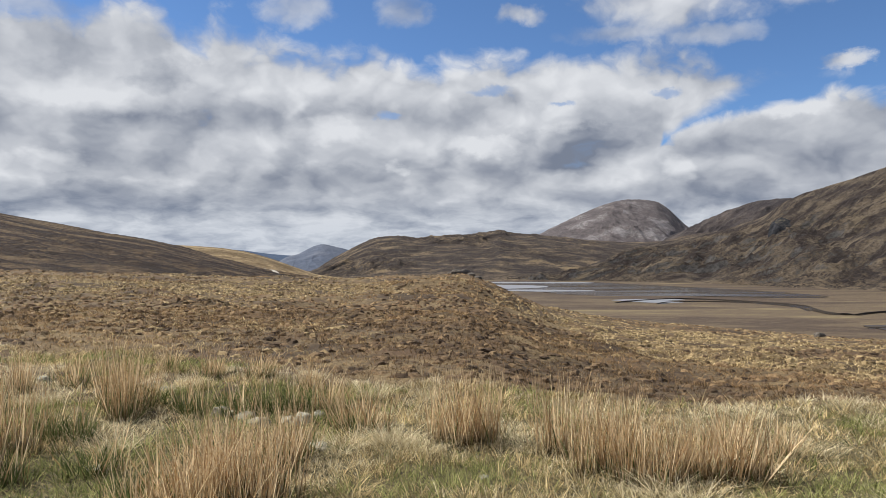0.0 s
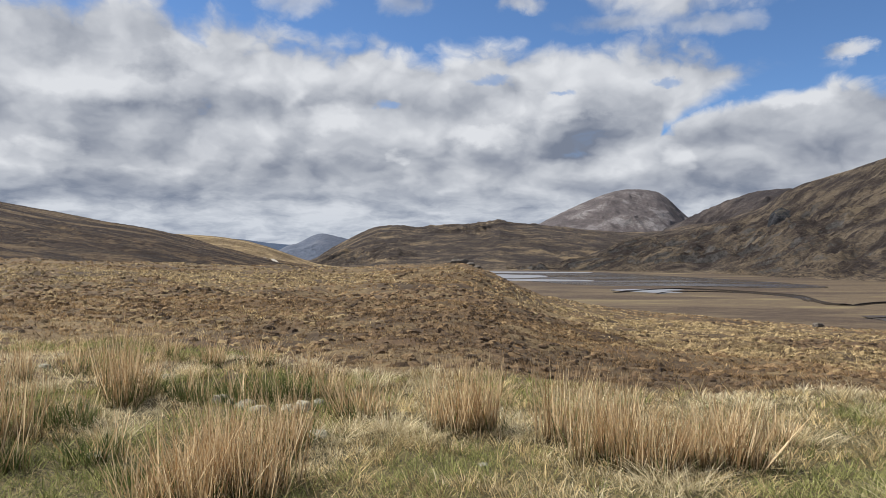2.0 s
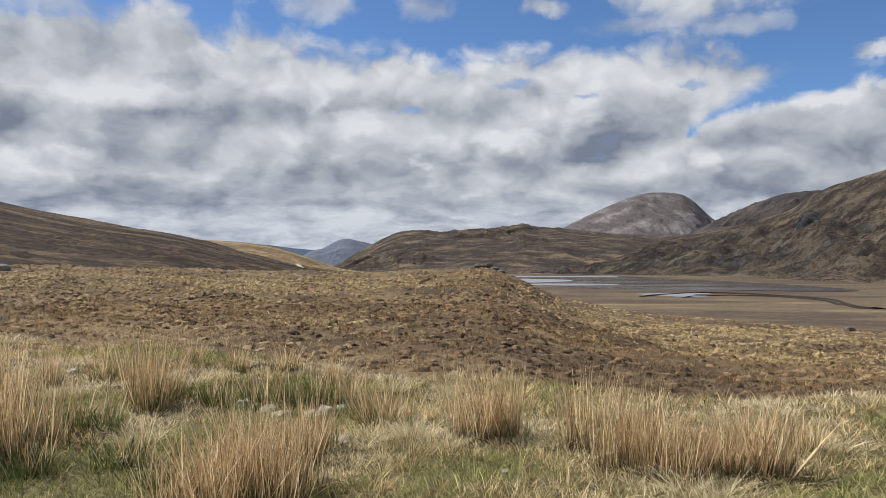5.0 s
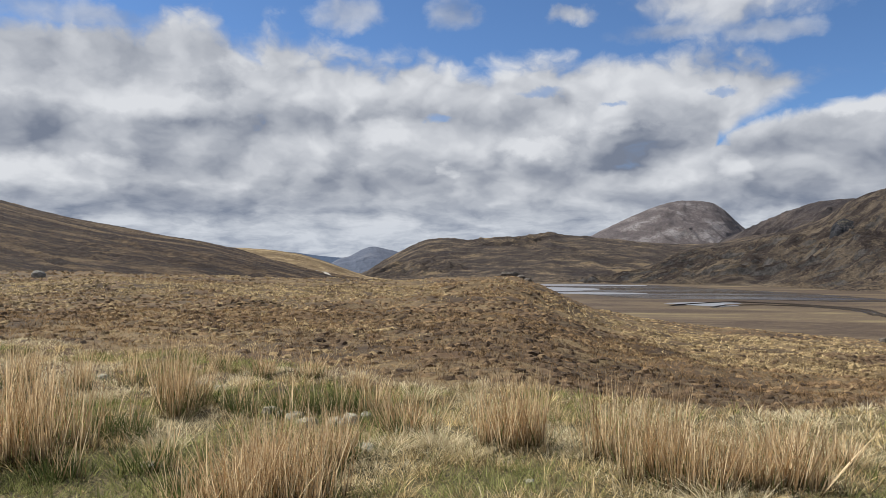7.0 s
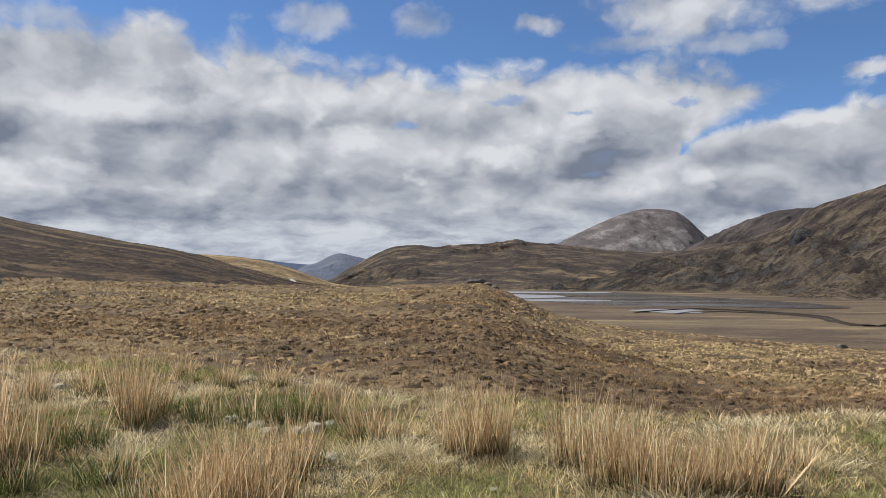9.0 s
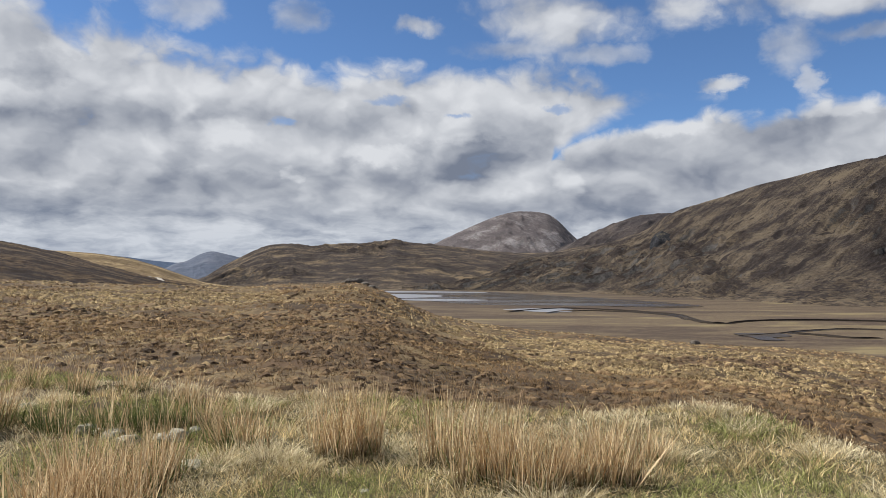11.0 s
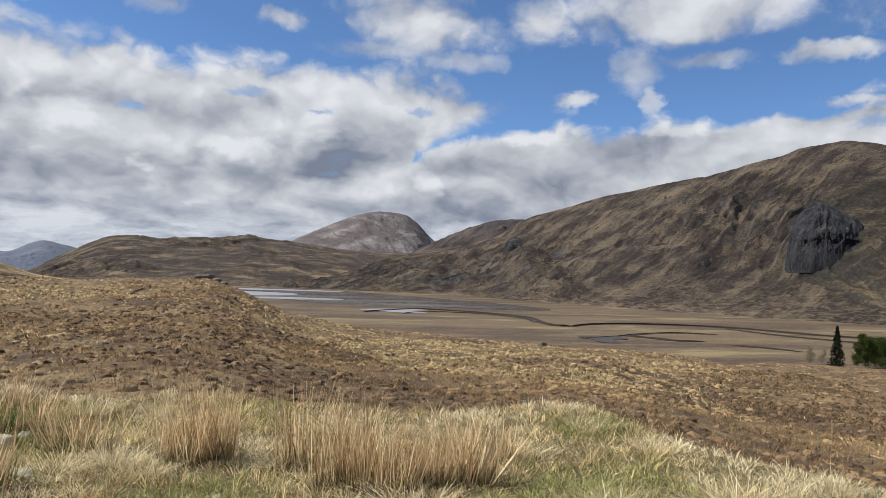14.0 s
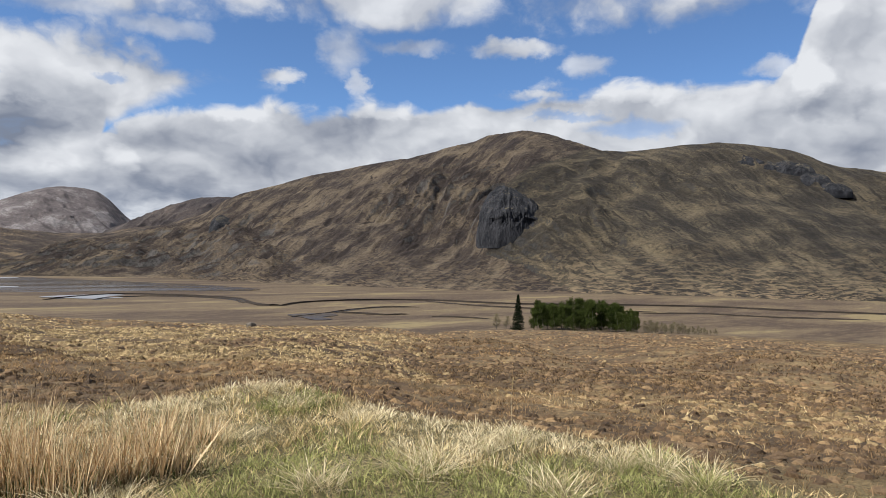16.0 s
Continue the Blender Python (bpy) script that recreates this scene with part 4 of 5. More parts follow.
def rushes():
    tan = [(0.3, 6.75, 0.62), (2.1, 6.6, 0.68), (3.3, 6.65, 0.66), (9.0, 6.4, 0.70), (12.2, 5.85, 0.66), (13.5, 5.9, 0.66), (14.8, 5.75, 0.58), (16.3, 5.7, 0.54), (18.0, 5.85, 0.50), (19.2, 5.9, 0.40), (22.0, 5.95, 0.56), (23.0, 6.05, 0.46),
           (-22.0, 5.0, 0.40), (-19.6, 5.1, 0.56), (-17.5, 5.1, 0.66), (-15.6, 5.2, 0.64), (-13.8, 5.3, 0.56), (-16.6, 5.5, 0.58), (-18.6, 4.8, 0.52), (-14.6, 4.9, 0.52),
           (-36, 6.6, 0.92), (-34.2, 6.9, 0.92), (-32.2, 6.7, 0.90), (-30.4, 7.3, 0.78), (-33.0, 7.7, 0.86)]
    straw = [(-7.4, 7.3, 0.44), (-6.0, 7.1, 0.46), (-8.8, 8.3, 0.44), (-26.5, 10.6, 0.5), (-20.5, 11.6, 0.42), (-14.0, 10.6, 0.40), (24.8, 6.8, 0.34), (20.4, 6.9, 0.36)]
    brown = [(-24.3, 8.8, 0.80), (-22.8, 8.5, 0.76), (-23.6, 8.2, 0.72), (-21.8, 8.9, 0.52), (-12.3, 5.9, 0.58), (-11.6, 6.3, 0.46), (-33.5, 11.5, 0.55), (-29.8, 10.4, 0.55), (-10.2, 9.4, 0.42), (-17.2, 11.0, 0.42)]
    green = [(-19.6, 8.45, 0.46), (-18.7, 8.3, 0.42), (-14.9, 8.1, 0.50), (-13.5, 8.25, 0.54), (-12.0, 8.15, 0.52), (-10.9, 8.3, 0.44), (-28.2, 7.6, 0.52), (-31.2, 6.3, 0.42), (-26.4, 7.5, 0.5), (-25.3, 6.3, 0.44), (-34.5, 9.8, 0.55), (-31.5, 8.9, 0.5), (-16.2, 8.6, 0.4), (-23.4, 5.6, 0.34)]
    mops = [(-1.6, 6.3, 0.22), (-3.6, 6.6, 0.24), (-7.6, 6.5, 0.22), (-24.5, 6.9, 0.24), (-5.8, 8.8, 0.26), (7.0, 6.5, 0.2), (25.5, 7.0, 0.24), (28.5, 9.0, 0.24), (31.0, 8.2, 0.26), (41.0, 6.1, 0.24), (39.6, 5.8, 0.22), (55.0, 6.1, 0.24), (57.4, 6.2, 0.22), (33.5, 5.5, 0.22), (17.5, 5.3, 0.24), (36.0, 7.6, 0.22), (47.5, 6.9, 0.24), (61.0, 5.9, 0.2), (22.6, 8.2, 0.22), (12.4, 7.8, 0.26), (-21, 9.6, 0.28), (-28.5, 9.4, 0.3), (-1.0, 8.8, 0.26), (50.5, 5.4, 0.2), (44.5, 6.6, 0.22)]
    for rows, dry, wet, label, forms in ((tan, 125, 22, "tall straw-coloured rush tussock with a dark base", 4), (straw, 90, 50, "low straw rush tussock thinning into the grass", 2), (brown, 120, 70, "rusty brown rush tussock growing in wet turf", 2), (green, 26, 130, "dark green rush tussock among pale grass", 2)):
        made = [rush_kind(dry, wet, 0.10 + 0.015 * k, 1.0, label) for k in range(forms)]
        settle_rows(made, rows)
    settle_rows([mop_kind("low mop of bleached grass bent over the turf") for k in range(3)], mops)


def settle_rows(made, rows):
    for i, (az, r, h) in enumerate(rows):
        m = pose(*at(az, r), 0, 0, rng.uniform(0, 360))
        wide = rng.uniform(0.85, 1.25) if h > 0.32 else rng.uniform(0.7, 1.1)
        ob = made[i] if i < len(made) else copy_thing(made[i % len(made)], m)
        ob.matrix_basis = m @ Matrix.Diagonal((wide, wide, h if h > 0.32 else h * 1.25, 1))


rushes()


def scatter(n, lo, hi, a0=-40, a1=78, even=1.0):
    """Random spots between two distances; even > 1 crowds them towards the viewer."""
    az = rng.uniform(a0, a1, n)
    r = np.sqrt(lo ** 2 + (hi ** 2 - lo ** 2) * rng.uniform(0, 1, n) ** even)
    a = np.radians(az)
    return az, r, r * np.sin(a), r * np.cos(a)


def tufts(name, label, category, mat, x, y, per, radius, height, spread, droop, width, segs=2):
    """Many small tufts as one growth; radius, height and width may differ from tuft to tuft."""
    n = len(x)
    radius, height, width = (np.broadcast_to(k, n) for k in (radius, height, width))
    k = np.repeat(np.arange(n), per)
    m = len(k)
    a, q = rng.uniform(0, 2 * math.pi, m), np.sqrt(rng.uniform(0, 1, m))
    bx, by = x[k] + np.sin(a) * q * radius[k], y[k] + np.cos(a) * q * radius[k]
    base = np.stack([bx, by, land_z(bx, by) - 0.015], -1)
    lean = spread * q * rng.uniform(0.4, 1.2, m) + np.abs(rng.normal(0, 0.08, m))
    length = height[k] * rng.uniform(0.55, 1.1, m)
    v, t, uv = blades(base, length, a + rng.normal(0, 0.6, m), lean, droop * rng.uniform(0.2, 1.5, m), width[k] * rng.uniform(0.7, 1.3, m), segs)
    return tagged(new(name, mesh_from(name, v, t, mat, uv)), label, category, kind="stuff")


def turf():
    az, r, x, y = scatter(28000, 3.2, 21, even=1.35)
    edge = along(az, GRASS_R, 1.5) + 0.5 * fbm(x / 2.5, y / 2.5, 3, 44)
    keep = r < edge
    az, r, x, y, edge = (k[keep] for k in (az, r, x, y, edge))
    lush = fbm(x / 1.5, y / 1.5, 3, 61) + 0.20 * np.exp(-((r - 5.5) / 1.0) ** 2) * step(az, -14, -6) + 0.16 * np.exp(-((r - 6.0) / 1.1) ** 2) * step(az, 18, 26) - 0.30 * step(r / edge, 0.70, 0.95) * (0.25 + 0.75 * step(az, 12, 28)) + 0.12 * (1 - step(az, -10, -4)) * (1 - step(r, 9, 11))
    kind = lush + rng.normal(0, 0.12, len(x))
    kind = kind + 0.16 * np.exp(-((az - 31) / 8) ** 2 - ((r - 7.0) / 1.3) ** 2)
    g, s, b = kind > 0.08, (kind <= 0.08) & (kind > -0.07), kind <= -0.07
    scale = 0.6 + 0.8 * rng.uniform(0, 1, len(x)) ** 2
    wide = 0.0068 * np.clip(r / 6, 0.9, 2.0)
    tufts("green_grass", "short green turf grass between the tussocks", "grass", M_GREEN, x[g], y[g], 14, 0.065, 0.16 * scale[g], 0.9, 0.35, wide[g])
    tufts("straw_grass", "dry straw-coloured hill grass", "grass", M_STRAW, x[s], y[s], 15, 0.065, 0.19 * scale[s], 0.9, 0.4, wide[s])
    tufts("bleached_grass", "bleached blond grass along the edge of the turf", "grass", M_BLEACHED, x[b], y[b], 16, 0.06, 0.12 * scale[b], 0.9, 0.35, wide[b])


turf()


def sward():
    """Close-bitten grass and moss under the tufts."""
    az, r, x, y = scatter(13000, 3.2, 9.5, even=1.1)
    keep = r < along(az, GRASS_R, 1.5)
    az, x, y = az[keep], x[keep], y[keep]
    pick = fbm(x / 0.9, y / 0.9, 2, 88) - 0.18 * step(az, 26, 36) + rng.normal(0, 0.15, len(x))
    for mask, mat, name, label in ((pick > 0, M_GREEN, "short_sward", "close-cropped green sward with moss"), (pick <= 0, M_STRAW, "grass_litter", "flattened straw litter in the sward")):
        tufts(name, label, "grass", mat, x[mask], y[mask], 6, 0.07, 0.065, 1.3, 0.3, 0.009, 1)


sward()


def heather():
    """Sprigs, sedge and dead grass over the moor."""
    spots = [scatter(19000, 5.5, 26), scatter(15000, 22, 60), scatter(9000, 55, 125), scatter(3000, 110, 235, 20, 78)]
    az, r, x, y = (np.concatenate([s[k] for s in spots]) for k in range(4))
    edge = along(az, GRASS_R, 1.5) + 0.5 * fbm(x / 2.5, y / 2.5, 3, 44)
    keep = (r > edge - 0.3) & (r < along(az, BROW_R, 0.8) + 15)
    az, r, x, y, edge = (k[keep] for k in (az, r, x, y, edge))
    a, b, c = moor_kinds(az, r, x, y, edge)
    grow = np.clip(r / 28, 0.95, 1.4) * rng.uniform(0.6, 1.4, len(x))
    wide = 0.011 * np.clip(r / 12, 0.8, 4.0)
    near = r < 27
    for zone, segs, more in ((near, 2, 1.0), (~near, 1, 1.35)):
        p, q, k = a & zone, b & zone, c & zone
        tufts("heather_clumps", "dark brown winter heather covering the moor", "heather", M_HEATHER, x[p], y[p], 11, 0.16 * grow[p], 0.12 * grow[p], 1.7, 0.1, wide[p] * 1.2 * more, segs)
        tufts("sedge_clumps", "rusty deer sedge in low clumps on the moor", "sedge", M_RUST, x[q], y[q], 10, 0.16 * grow[q], 0.13 * grow[q], 1.3, 0.3, wide[q] * more, segs)
        tufts("moor_grass", "pale dead moor grass between the heather", "grass", M_STRAW, x[k], y[k], 10, 0.16 * grow[k], 0.13 * grow[k], 1.3, 0.4, wide[k] * more, segs)


def moor_kinds(az, r, x, y, edge):
    """Which growth stands where: dark heather, rusty sedge or pale grass."""
    s = np.clip(r / 30, 1, 2.2)
    loch_side = step(az, 36, 50) * step(r, 12, 24)
    belt = step(az, -12, -2) * step(r, edge, edge + 0.6) * (1 - step(r, edge * 1.5, edge * 2.4))
    f = 0.35 * fbm(x / 9, y / 9, 3, 71) + 0.45 * fbm(x / 1.3 / s, y / 1.3 / s, 2, 75) + rng.normal(0, 0.12, len(x)) - 0.20 * loch_side - 0.26 * belt + 0.10 * step(r, 18, 30) * (1 - step(az, 34, 46)) + 0.12 * step(r, 30, 60) * (1 - step(az, 30, 44))
    rust = fbm(x / 14, y / 14, 3, 79) + rng.normal(0, 0.15, len(x)) + 0.25 * loch_side + 0.2 * belt
    a = f < -0.02
    b = ~a & (rust > 0.02)
    return a, b, ~a & ~b


heather()


def cushions(name, label, category, mat, x, y, radius, height):
    """Low rounded bushes of growth, each a small uneven dome with a broken top."""
    n, sides = len(x), 6
    k = np.arange(sides)
    turn = rng.uniform(0, 6.2832, n)[:, None] + k * 2 * math.pi / sides
    v = np.zeros((n, 2 * sides + 1, 3))
    for ring, (out, up) in enumerate(((1.0, -0.2), (0.58, 0.62))):
        q = radius[:, None] * out * rng.uniform(0.6, 1.3, (n, sides))
        v[:, ring * sides:(ring + 1) * sides, 0] = x[:, None] + np.sin(turn) * q
        v[:, ring * sides:(ring + 1) * sides, 1] = y[:, None] + np.cos(turn) * q
        v[:, ring * sides:(ring + 1) * sides, 2] = height[:, None] * up * rng.uniform(0.45, 1.5, (n, sides))
    v[:, -1, 0], v[:, -1, 1], v[:, -1, 2] = x + rng.normal(0, 0.2, n) * radius, y + rng.normal(0, 0.2, n) * radius, height * rng.uniform(0.7, 1.2, n)
    v[:, :, 2] += land_z(x, y)[:, None]
    t = []
    for i in range(sides):
        j = (i + 1) % sides
        t += [(i, sides + i, sides + j), (i, sides + j, j), (sides + i, 2 * sides, sides + j)]
    tris = (np.array(t)[None] + (np.arange(n) * (2 * sides + 1))[:, None, None]).reshape(-1, 3)[:, ::-1]
    me = mesh_from(name, v.reshape(-1, 3), tris, mat, smooth=False)
    return tagged(new(name, me), label, category, kind="stuff")


def bush_material(name, dark, mid, light):
    """Matted growth on a small bush: its own shade for each, speckled with twigs and dead tips."""
    def build(n):
        pos = n.put("ShaderNodeTexCoord", out="Object")
        own = n.put("ShaderNodeNewGeometry", out="Random Per Island")
        twig = n.noise(pos, 16.0, 6, 0.75)
        f = n.math("ADD", n.math("MULTIPLY", own, 0.75), n.math("MULTIPLY", n.math("SUBTRACT", twig, 0.38), 1.1), clamp=True)
        col = n.mix(n.remap(f, 0.05, 0.5, smooth=False), dark, mid)
        col = n.mix(n.remap(f, 0.5, 1.0, smooth=False), col, light)
        return col, 0.95, twig, 1.0, 0.05
    return material(name, build)


def hummocks():
    spots = [scatter(12000, 9, 31), scatter(17000, 29, 66), scatter(17000, 62, 126), scatter(7000, 112, 228, 20, 78)]
    az, r, x, y = (np.concatenate([s[k] for s in spots]) for k in range(4))
    edge = along(az, GRASS_R, 1.5) + 0.5 * fbm(x / 2.5, y / 2.5, 3, 44)
    keep = (r > edge + 0.4) & (r < along(az, BROW_R, 0.8) + 10) & (fbm(x / 3, y / 3, 3, 101) + rng.normal(0, 0.15, len(x)) > -0.30)
    az, r, x, y, edge = (k[keep] for k in (az, r, x, y, edge))
    size = rng.uniform(0.6, 1.45, len(x)) * np.interp(r, [8, 30, 60, 120, 220], [0.095, 0.12, 0.16, 0.25, 0.36])
    high = size * rng.uniform(0.45, 0.95, len(x)) * np.interp(r, [8, 60, 220], [0.6, 0.7, 0.65])
    a, b, c = moor_kinds(az, r, x, y, edge)
    brown = bush_material("heather_bush", (0.037, 0.025, 0.016), (0.112, 0.073, 0.042), (0.24, 0.163, 0.088))
    rusty = bush_material("sedge_bush", (0.065, 0.041, 0.023), (0.175, 0.111, 0.058), (0.33, 0.227, 0.118))
    straw = bush_material("grass_hummock", (0.085, 0.060, 0.031), (0.225, 0.161, 0.082), (0.42, 0.317, 0.165))
    for m, mat, name, label, kind in ((a, brown, "heather_hummocks", "rounded bushes of brown heather on the moor", "heather"), (b, rusty, "sedge_hummocks", "low rusty hummocks of dead sedge on the moor", "sedge"), (c, straw, "grass_hummocks", "low straw-coloured grass hummocks on the moor", "grass")):
        cushions(name, label, kind, mat, x[m], y[m], size[m], high[m])


hummocks()

# ---- stones ----


def boulder(name, label, spot, size, mat, seed, group="", turn=0.0, sink=0.3, rough=0.16):
    """A weathered stone: a squarish lump worn round, with chips and hollows."""
    bm = bmesh.new()
    bmesh.ops.create_icosphere(bm, subdivisions=4, radius=1.0)
    for v in bm.verts:
        p = v.co.copy()
        q = Vector([math.copysign(abs(c) ** 0.72, c) for c in p])
        n1 = noise.fractal(p * 1.3 + Vector((seed * 3.7, 0, 0)), 0.8, 2.0, 4)
        n2 = noise.cell(p * 2.2 + Vector((0, seed * 1.9, 0)))
        v.co = q * (1 + rough * n1 + 0.06 * n2)
    bmesh.ops.scale(bm, vec=(size[0] / 2, size[1] / 2, size[2] / 2), verts=bm.verts[:])
    me = bpy.data.meshes.new(name)
    bm.to_mesh(me)
    bm.free()
    for p in me.polygons:
        p.use_smooth = True
    me.materials.append(mat)
    ob = new(name, me)
    ob.matrix_basis = pose(*(spot + Vector((0, 0, size[2] * (0.5 - sink)))), rng.uniform(-8, 8), rng.uniform(-8, 8), turn)
    return tagged(ob, label, "stone", group)


def stones():
    pale = [(-22.3, 10.3, 0.40, 0.24), (-21.4, 10.4, 0.26, 0.20), (-20.5, 9.92, 0.36, 0.22), (-16.8, 8.45, 0.34, 0.28), (-15.9, 8.3, 0.22, 0.22), (-15.0, 8.1, 0.36, 0.24), (-14.1, 7.85, 0.40, 0.22), (-11.9, 7.85, 0.26, 0.22), (-11.3, 7.8, 0.24, 0.2), (-10.7, 7.9, 0.34, 0.30), (-9.6, 6.67, 0.34, 0.15), (-28.6, 11.4, 0.3, 0.2), (-9.6, 8.1, 0.2, 0.2), (-25.0, 6.5, 0.3, 0.12)]
    for i, (az, r, w, h) in enumerate(pale):
        boulder("field_stone", "pale lichened stone half sunk in the grass", at(az, r * 0.98), (w * 0.68, w * 0.55, h * 0.68), M_STONE, i, "stones of a tumbled line in the grass", az * 7, 0.55)
    boulder("pebble", "small white stone lying on the turf", at(3.2, 5.56), (0.07, 0.06, 0.05), M_STONE, 40)
    boulder("boulder", "grey boulder on the edge of the moor", at(-32.8, 84), (1.15, 0.9, 0.95), M_GREY, 50)
    for k, (az, r, w, h) in enumerate(((1.1, 88, 1.5, 0.8), (1.7, 89, 1.3, 0.9), (2.2, 87, 1.2, 0.6), (2.7, 86, 0.9, 0.5), (0.6, 88, 0.8, 0.5))):
        boulder("outcrop_rock", "dark mossy rock on the crown of the knoll", at(az, r), (w, w * 0.8, h), M_OUTCROP, 60 + k, "rocks on the knoll", k * 50)
    boulder("peat_hag", "dark eroded peat hummock on the moor", at(27.2, 143), (1.7, 1.3, 1.1), M_OUTCROP, 70)


stones()


def stalk():
    base = at(47.2, 7.6)
    root = tagged(new("grass_stalk"), "single tall dry grass stalk at the turf's edge", "grass")
    root.location = base
    v, t, uv = blades(np.array([[0, 0, -0.02]]), np.array([0.50]), np.array([1.2]), np.array([0.03]), np.array([0.02]), np.array([0.007]), 3)
    part("stem", mesh_from("stem", v, t, M_BLEACHED, uv), root)
    v, t, uv = blades(np.tile([[0.015, 0.0, 0.40]], (7, 1)) + rng.normal(0, 0.004, (7, 3)), np.full(7, 0.10), rng.uniform(0, 6.28, 7), np.full(7, 0.12), np.full(7, 0.05), np.full(7, 0.005), 2)
    part("seed_head", mesh_from("seed_head", v, t, M_STRAW, uv), root)


stalk()

# ---- trees by the burn ----
M_BARK = material("bark", lambda n: (n.mix(n.noise(n.put("ShaderNodeTexCoord", out="Object"), 3.0, 5), (0.06, 0.05, 0.04), (0.20, 0.18, 0.15)), 0.95, n.noise(n.put("ShaderNodeTexCoord", out="Object"), 14.0, 4), 0.5, 0.04))


def leaf_material(name, dark, light):
    m = bpy.data.materials.new(name)
    m.use_nodes = True
    n = Nodes(m.node_tree)
    island = n.put("ShaderNodeNewGeometry", out="Random Per Island")
    pick = n.put("ShaderNodeObjectInfo", out="Random")
    f = n.math("ADD", n.math("MULTIPLY", island, 0.6), n.math("MULTIPLY", pick, 0.4))
    return leafy(m, n, n.mix(f, dark, light), 0.3)


M_LEAF = leaf_material("spring_leaves", (0.016, 0.025, 0.007), (0.072, 0.092, 0.026))
M_NEEDLE = leaf_material("spruce_needles", (0.006, 0.010, 0.006), (0.022, 0.031, 0.016))
M_TWIG = leaf_material("bare_twigs", (0.08, 0.07, 0.045), (0.18, 0.16, 0.09))


def limb(v, t, a, b, ra, rb, sides=6):
    """Adds a tapered limb from a to b."""
    d = (b - a).normalized()
    s = d.cross(Vector((0.3, 0.9, 0.2))).normalized()
    u = d.cross(s)
    k = len(v)
    for p, r in ((a, ra), (b, rb)):
        v += [tuple(p + (s * math.cos(6.2832 * i / sides) + u * math.sin(6.2832 * i / sides)) * r) for i in range(sides)]
    for i in range(sides):
        j = (i + 1) % sides
        t += [(k + i, k + j, k + sides + j), (k + i, k + sides + j, k + sides + i)]


def leaf_cards(points, size, seed):
    """Small leaf-spray quads turned every way."""
    g = np.random.default_rng(seed)
    n = len(points)
    a, b = g.normal(0, 1, (n, 3)), g.normal(0, 1, (n, 3))
    a /= np.linalg.norm(a, axis=1)[:, None]
    b = np.cross(a, b)
    b /= np.linalg.norm(b, axis=1)[:, None]
    s = size * g.uniform(0.6, 1.3, n)[:, None]
    v = np.stack([points - a * s, points + b * s * 0.55, points + a * s, points - b * s * 0.55], 1).reshape(-1, 3)
    q = np.arange(n)[:, None] * 4
    return v, np.concatenate([q + [0, 1, 2], q + [0, 2, 3]])


def broadleaf(seed, height, leaves, mat, label, name="birch_tree", size=0.22, width=0.25):
    g = random.Random(seed)
    root = tagged(new(name), label, "tree")
    v, t, tips = [], [], []
    spine = [Vector((0, 0, -0.3))]
    for k in range(5):
        spine.append(spine[-1] + Vector((g.uniform(-0.3, 0.3), g.uniform(-0.3, 0.3), height * 0.19)))
    for k in range(5):
        limb(v, t, spine[k], spine[k + 1], 0.16 * (1 - k / 5.6), 0.16 * (1 - (k + 1) / 5.6))
    for k in range(34):
        f = g.uniform(0.08, 0.98)
        i = min(int(f * 5), 4)
        a = spine[i].lerp(spine[i + 1], f * 5 - i)
        w = g.uniform(0, 6.2832)
        reach = height * width * (1.0 - 0.7 * f) * g.uniform(0.6, 1.15)
        b = a + Vector((math.cos(w) * reach, math.sin(w) * reach, reach * g.uniform(0.5, 1.0)))
        limb(v, t, a, b, 0.05 * (1.2 - f), 0.012, 4)
        for m in range(3):
            c = a.lerp(b, g.uniform(0.4, 0.9))
            e = c + Vector((g.uniform(-1, 1), g.uniform(-1, 1), g.uniform(0.1, 1))) * reach * 0.4
            limb(v, t, c, e, 0.018, 0.006, 3)
            tips += [c, e]
        tips += [b, a.lerp(b, 0.65)]
    part("trunk", mesh_from("trunk", v, t, M_BARK, smooth=False), root)
    gg = np.random.default_rng(seed)
    tips = np.array([tuple(p) for p in tips])
    pts = tips[gg.integers(0, len(tips), leaves)] + gg.normal(0, 1, (leaves, 3)) * [0.42, 0.42, 0.36]
    v, t = leaf_cards(pts, size, seed)
    part("crown", mesh_from("crown", v, t, mat, smooth=False), root)
    return root


def spruce(seed, height, label):
    g = random.Random(seed)
    root = tagged(new("spruce_tree"), label, "tree")
    v, t = [], []
    limb(v, t, Vector((0, 0, -0.4)), Vector((0, 0, height * 0.97)), 0.24, 0.02, 8)
    pts = []
    z = 0.5
    while z < height * 0.985:
        f = z / height
        for k in range(9):
            w = g.uniform(0, 6.2832)
            reach = (height * 0.20 * (1 - f) ** 0.85 + 0.12) * g.uniform(0.7, 1.15)
            a, b = Vector((0, 0, z)), Vector((math.cos(w) * reach, math.sin(w) * reach, z - reach * 0.28 + g.uniform(-0.1, 0.15)))
            limb(v, t, a, b, 0.03, 0.008, 3)
            for m in range(int(8 + reach * 14)):
                c = a.lerp(b, g.uniform(0.12, 1.05))
                pts.append((c.x + g.uniform(-0.2, 0.2), c.y + g.uniform(-0.2, 0.2), c.z - g.uniform(0, 0.3)))
        z += 0.42 - 0.14 * f
    part("trunk", mesh_from("trunk", v, t, M_BARK, smooth=False), root)
    v, t = leaf_cards(np.array(pts), 0.19, seed)
    part("crown", mesh_from("crown", v, t, M_NEEDLE, smooth=False), root)
    return root


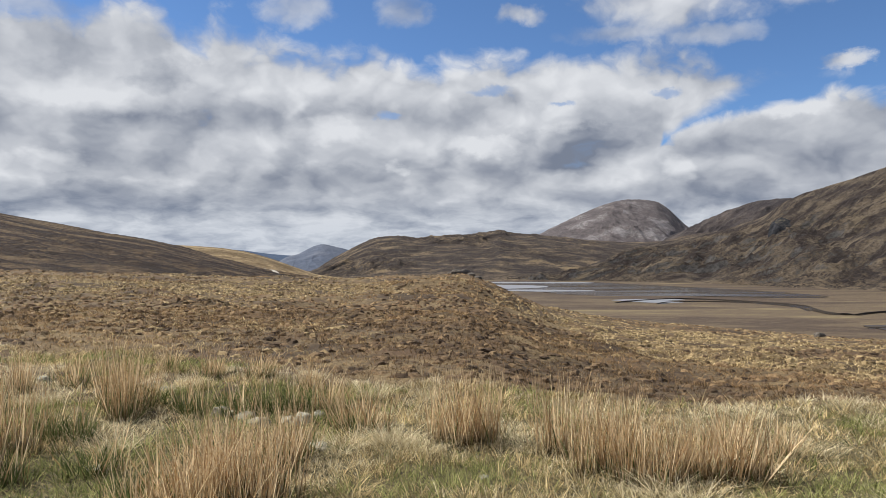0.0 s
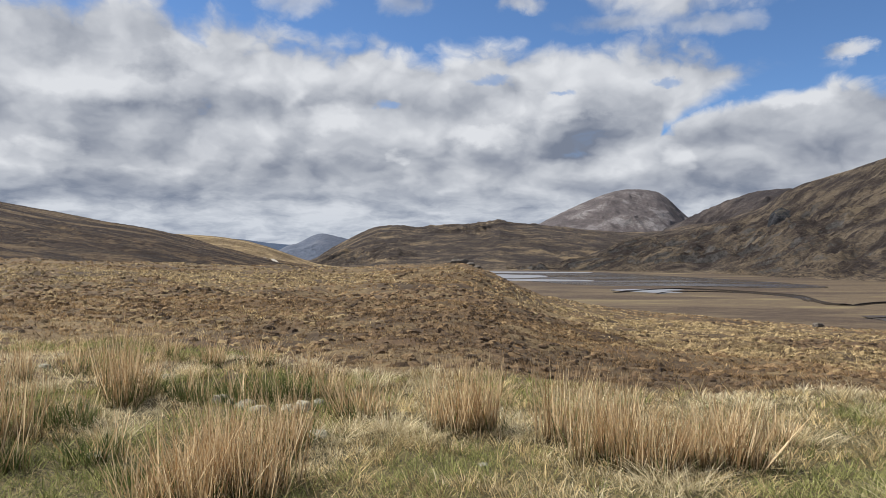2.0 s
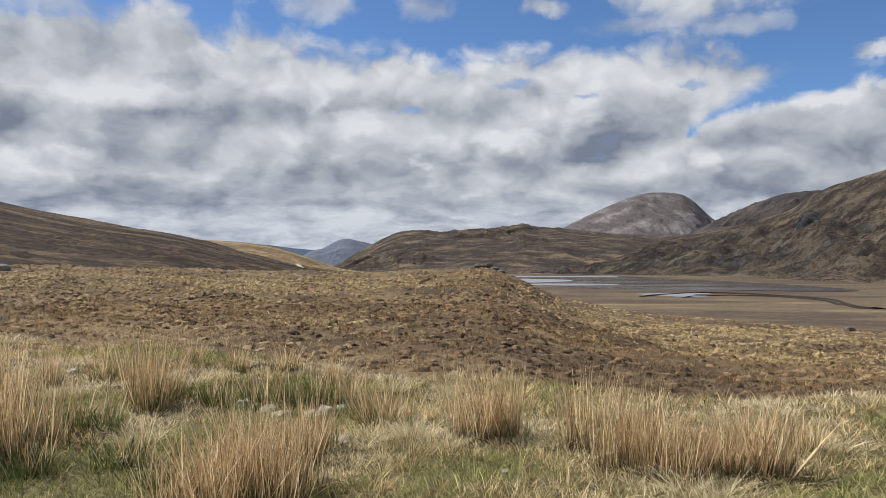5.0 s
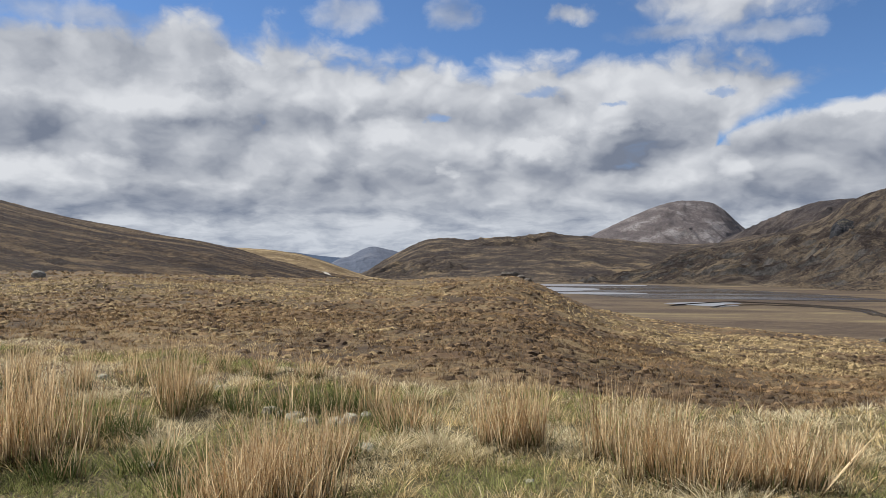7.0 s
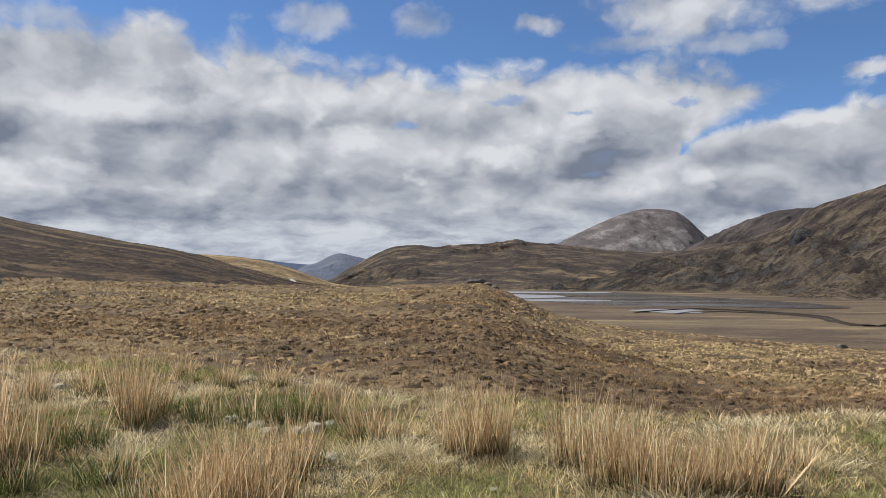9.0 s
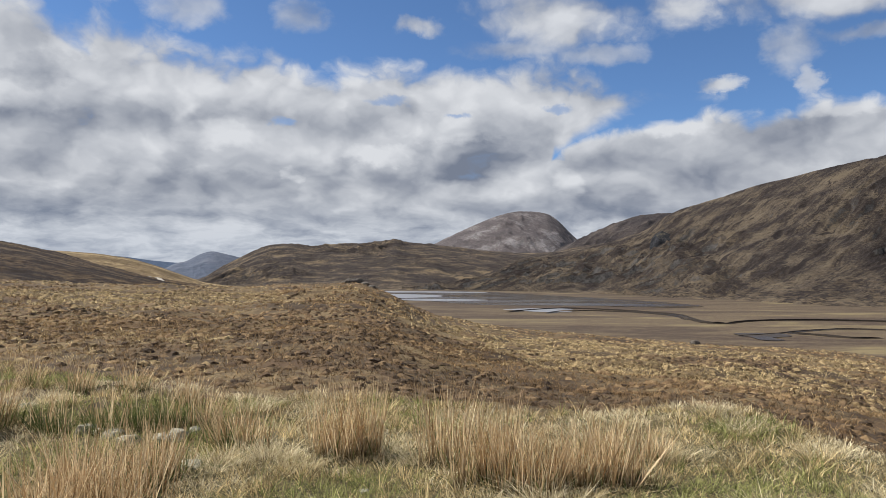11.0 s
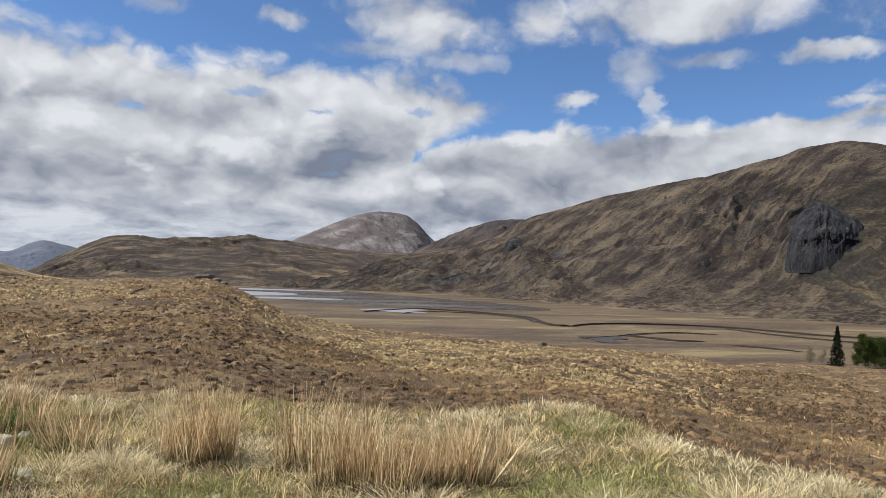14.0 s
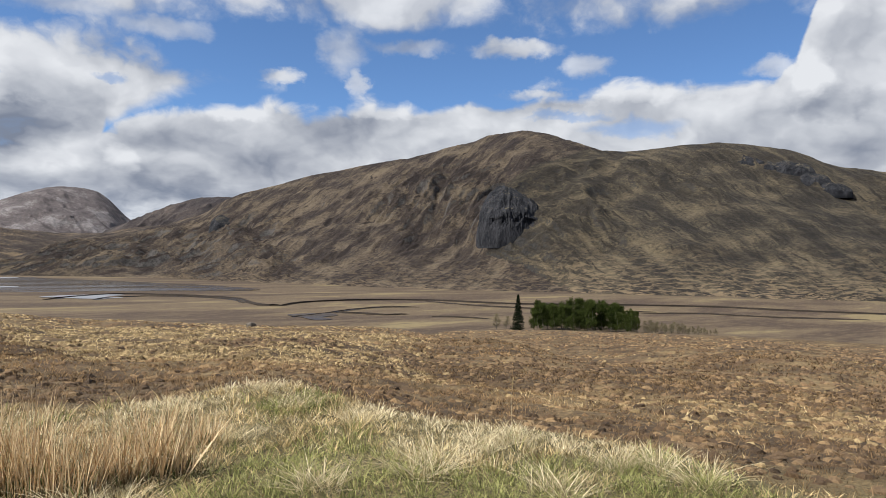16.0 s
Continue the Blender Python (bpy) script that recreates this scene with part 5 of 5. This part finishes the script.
def trees():
    g = random.Random(5)
    kit = [broadleaf(s, 10.8, 2800, M_LEAF, "broadleaf tree in fresh spring leaf in a small wood") for s in (1, 2, 3, 4)]
    spots = []
    for row, (r, n) in enumerate(((293, 14), (300, 13), (308, 12), (316, 10))):
        for k in range(n):
            spots.append((48.9 + 8.0 * (k + 0.5 * (row % 2) + g.uniform(-0.25, 0.25)) / n, r + g.uniform(-2.5, 2.5)))
    for i, (az, r) in enumerate(spots):
        f = (az - 48.6) / 8.4
        h = (0.86 + 0.22 * math.sin(min(max(f, 0), 1) * math.pi * 0.95) - 0.30 * max(0, f - 0.72) / 0.28) * g.uniform(0.76, 1.12)
        m = pose(*at(az, r, PLAIN), 0, 0, g.uniform(0, 360))
        ob = kit[i] if i < 4 else copy_thing(kit[i % 4], m)
        ob.matrix_basis = m @ Matrix.Diagonal((h, h, h, 1))
        tagged(ob, group="trees of the small wood")
    ob = spruce(9, 14.6, "tall dark spruce standing beside the small wood")
    ob.matrix_basis = pose(*at(47.65, 292, PLAIN))
    bare = [broadleaf(s, 6.4, 1100, M_TWIG, "slender bare tree with a few opening buds", "bare_tree", 0.13, 0.36) for s in (21, 22)]
    spots = [(46.0, 296, 1.0), (46.8, 300, 0.8)] + [(57.3 + 4.9 * k / 27 + g.uniform(-0.1, 0.1), 300 + g.uniform(-6, 6), 0.80 - 0.017 * k + g.uniform(-0.12, 0.10)) for k in range(28)]
    for i, (az, r, h) in enumerate(spots):
        m = pose(*at(az, r, PLAIN), 0, 0, g.uniform(0, 360))
        ob = bare[i] if i < 2 else copy_thing(bare[i % 2], m)
        ob.matrix_basis = m @ Matrix.Diagonal((h, h, h, 1))
        tagged(ob, group="bare trees by the burn")


trees()


def track():
    """A gravel track that climbs round the foot of the pale spur."""
    from mathutils.bvhtree import BVHTree
    trees_of = []
    for name in ("ground", "hill_1", "hill_2"):
        me = bpy.data.objects[name].data
        trees_of.append(BVHTree.FromPolygons([v.co for v in me.vertices], [tuple(p.vertices) for p in me.polygons]))

    def surface(x, y):
        hits = [t.ray_cast(Vector((x, y, 900)), Vector((0, 0, -1)))[0] for t in trees_of]
        return max(h.z for h in hits if h is not None)

    line = [at(*p, 0) for p in ((-12.7, 500), (-13.6, 590), (-12.9, 690), (-13.5, 800), (-12.0, 860), (-10.2, 860), (-8.2, 900), (-6.4, 960), (-4.5, 1050))]
    line = smooth_line(line, False, 10)
    me = sweep("road_track", line, [(-2.4, 0.35), (0, 0.6), (2.4, 0.35)], M_TRACK, surface)
    tagged(new("road_track", me), "pale gravel track at the foot of the spur", "track", kind="structure")


track()
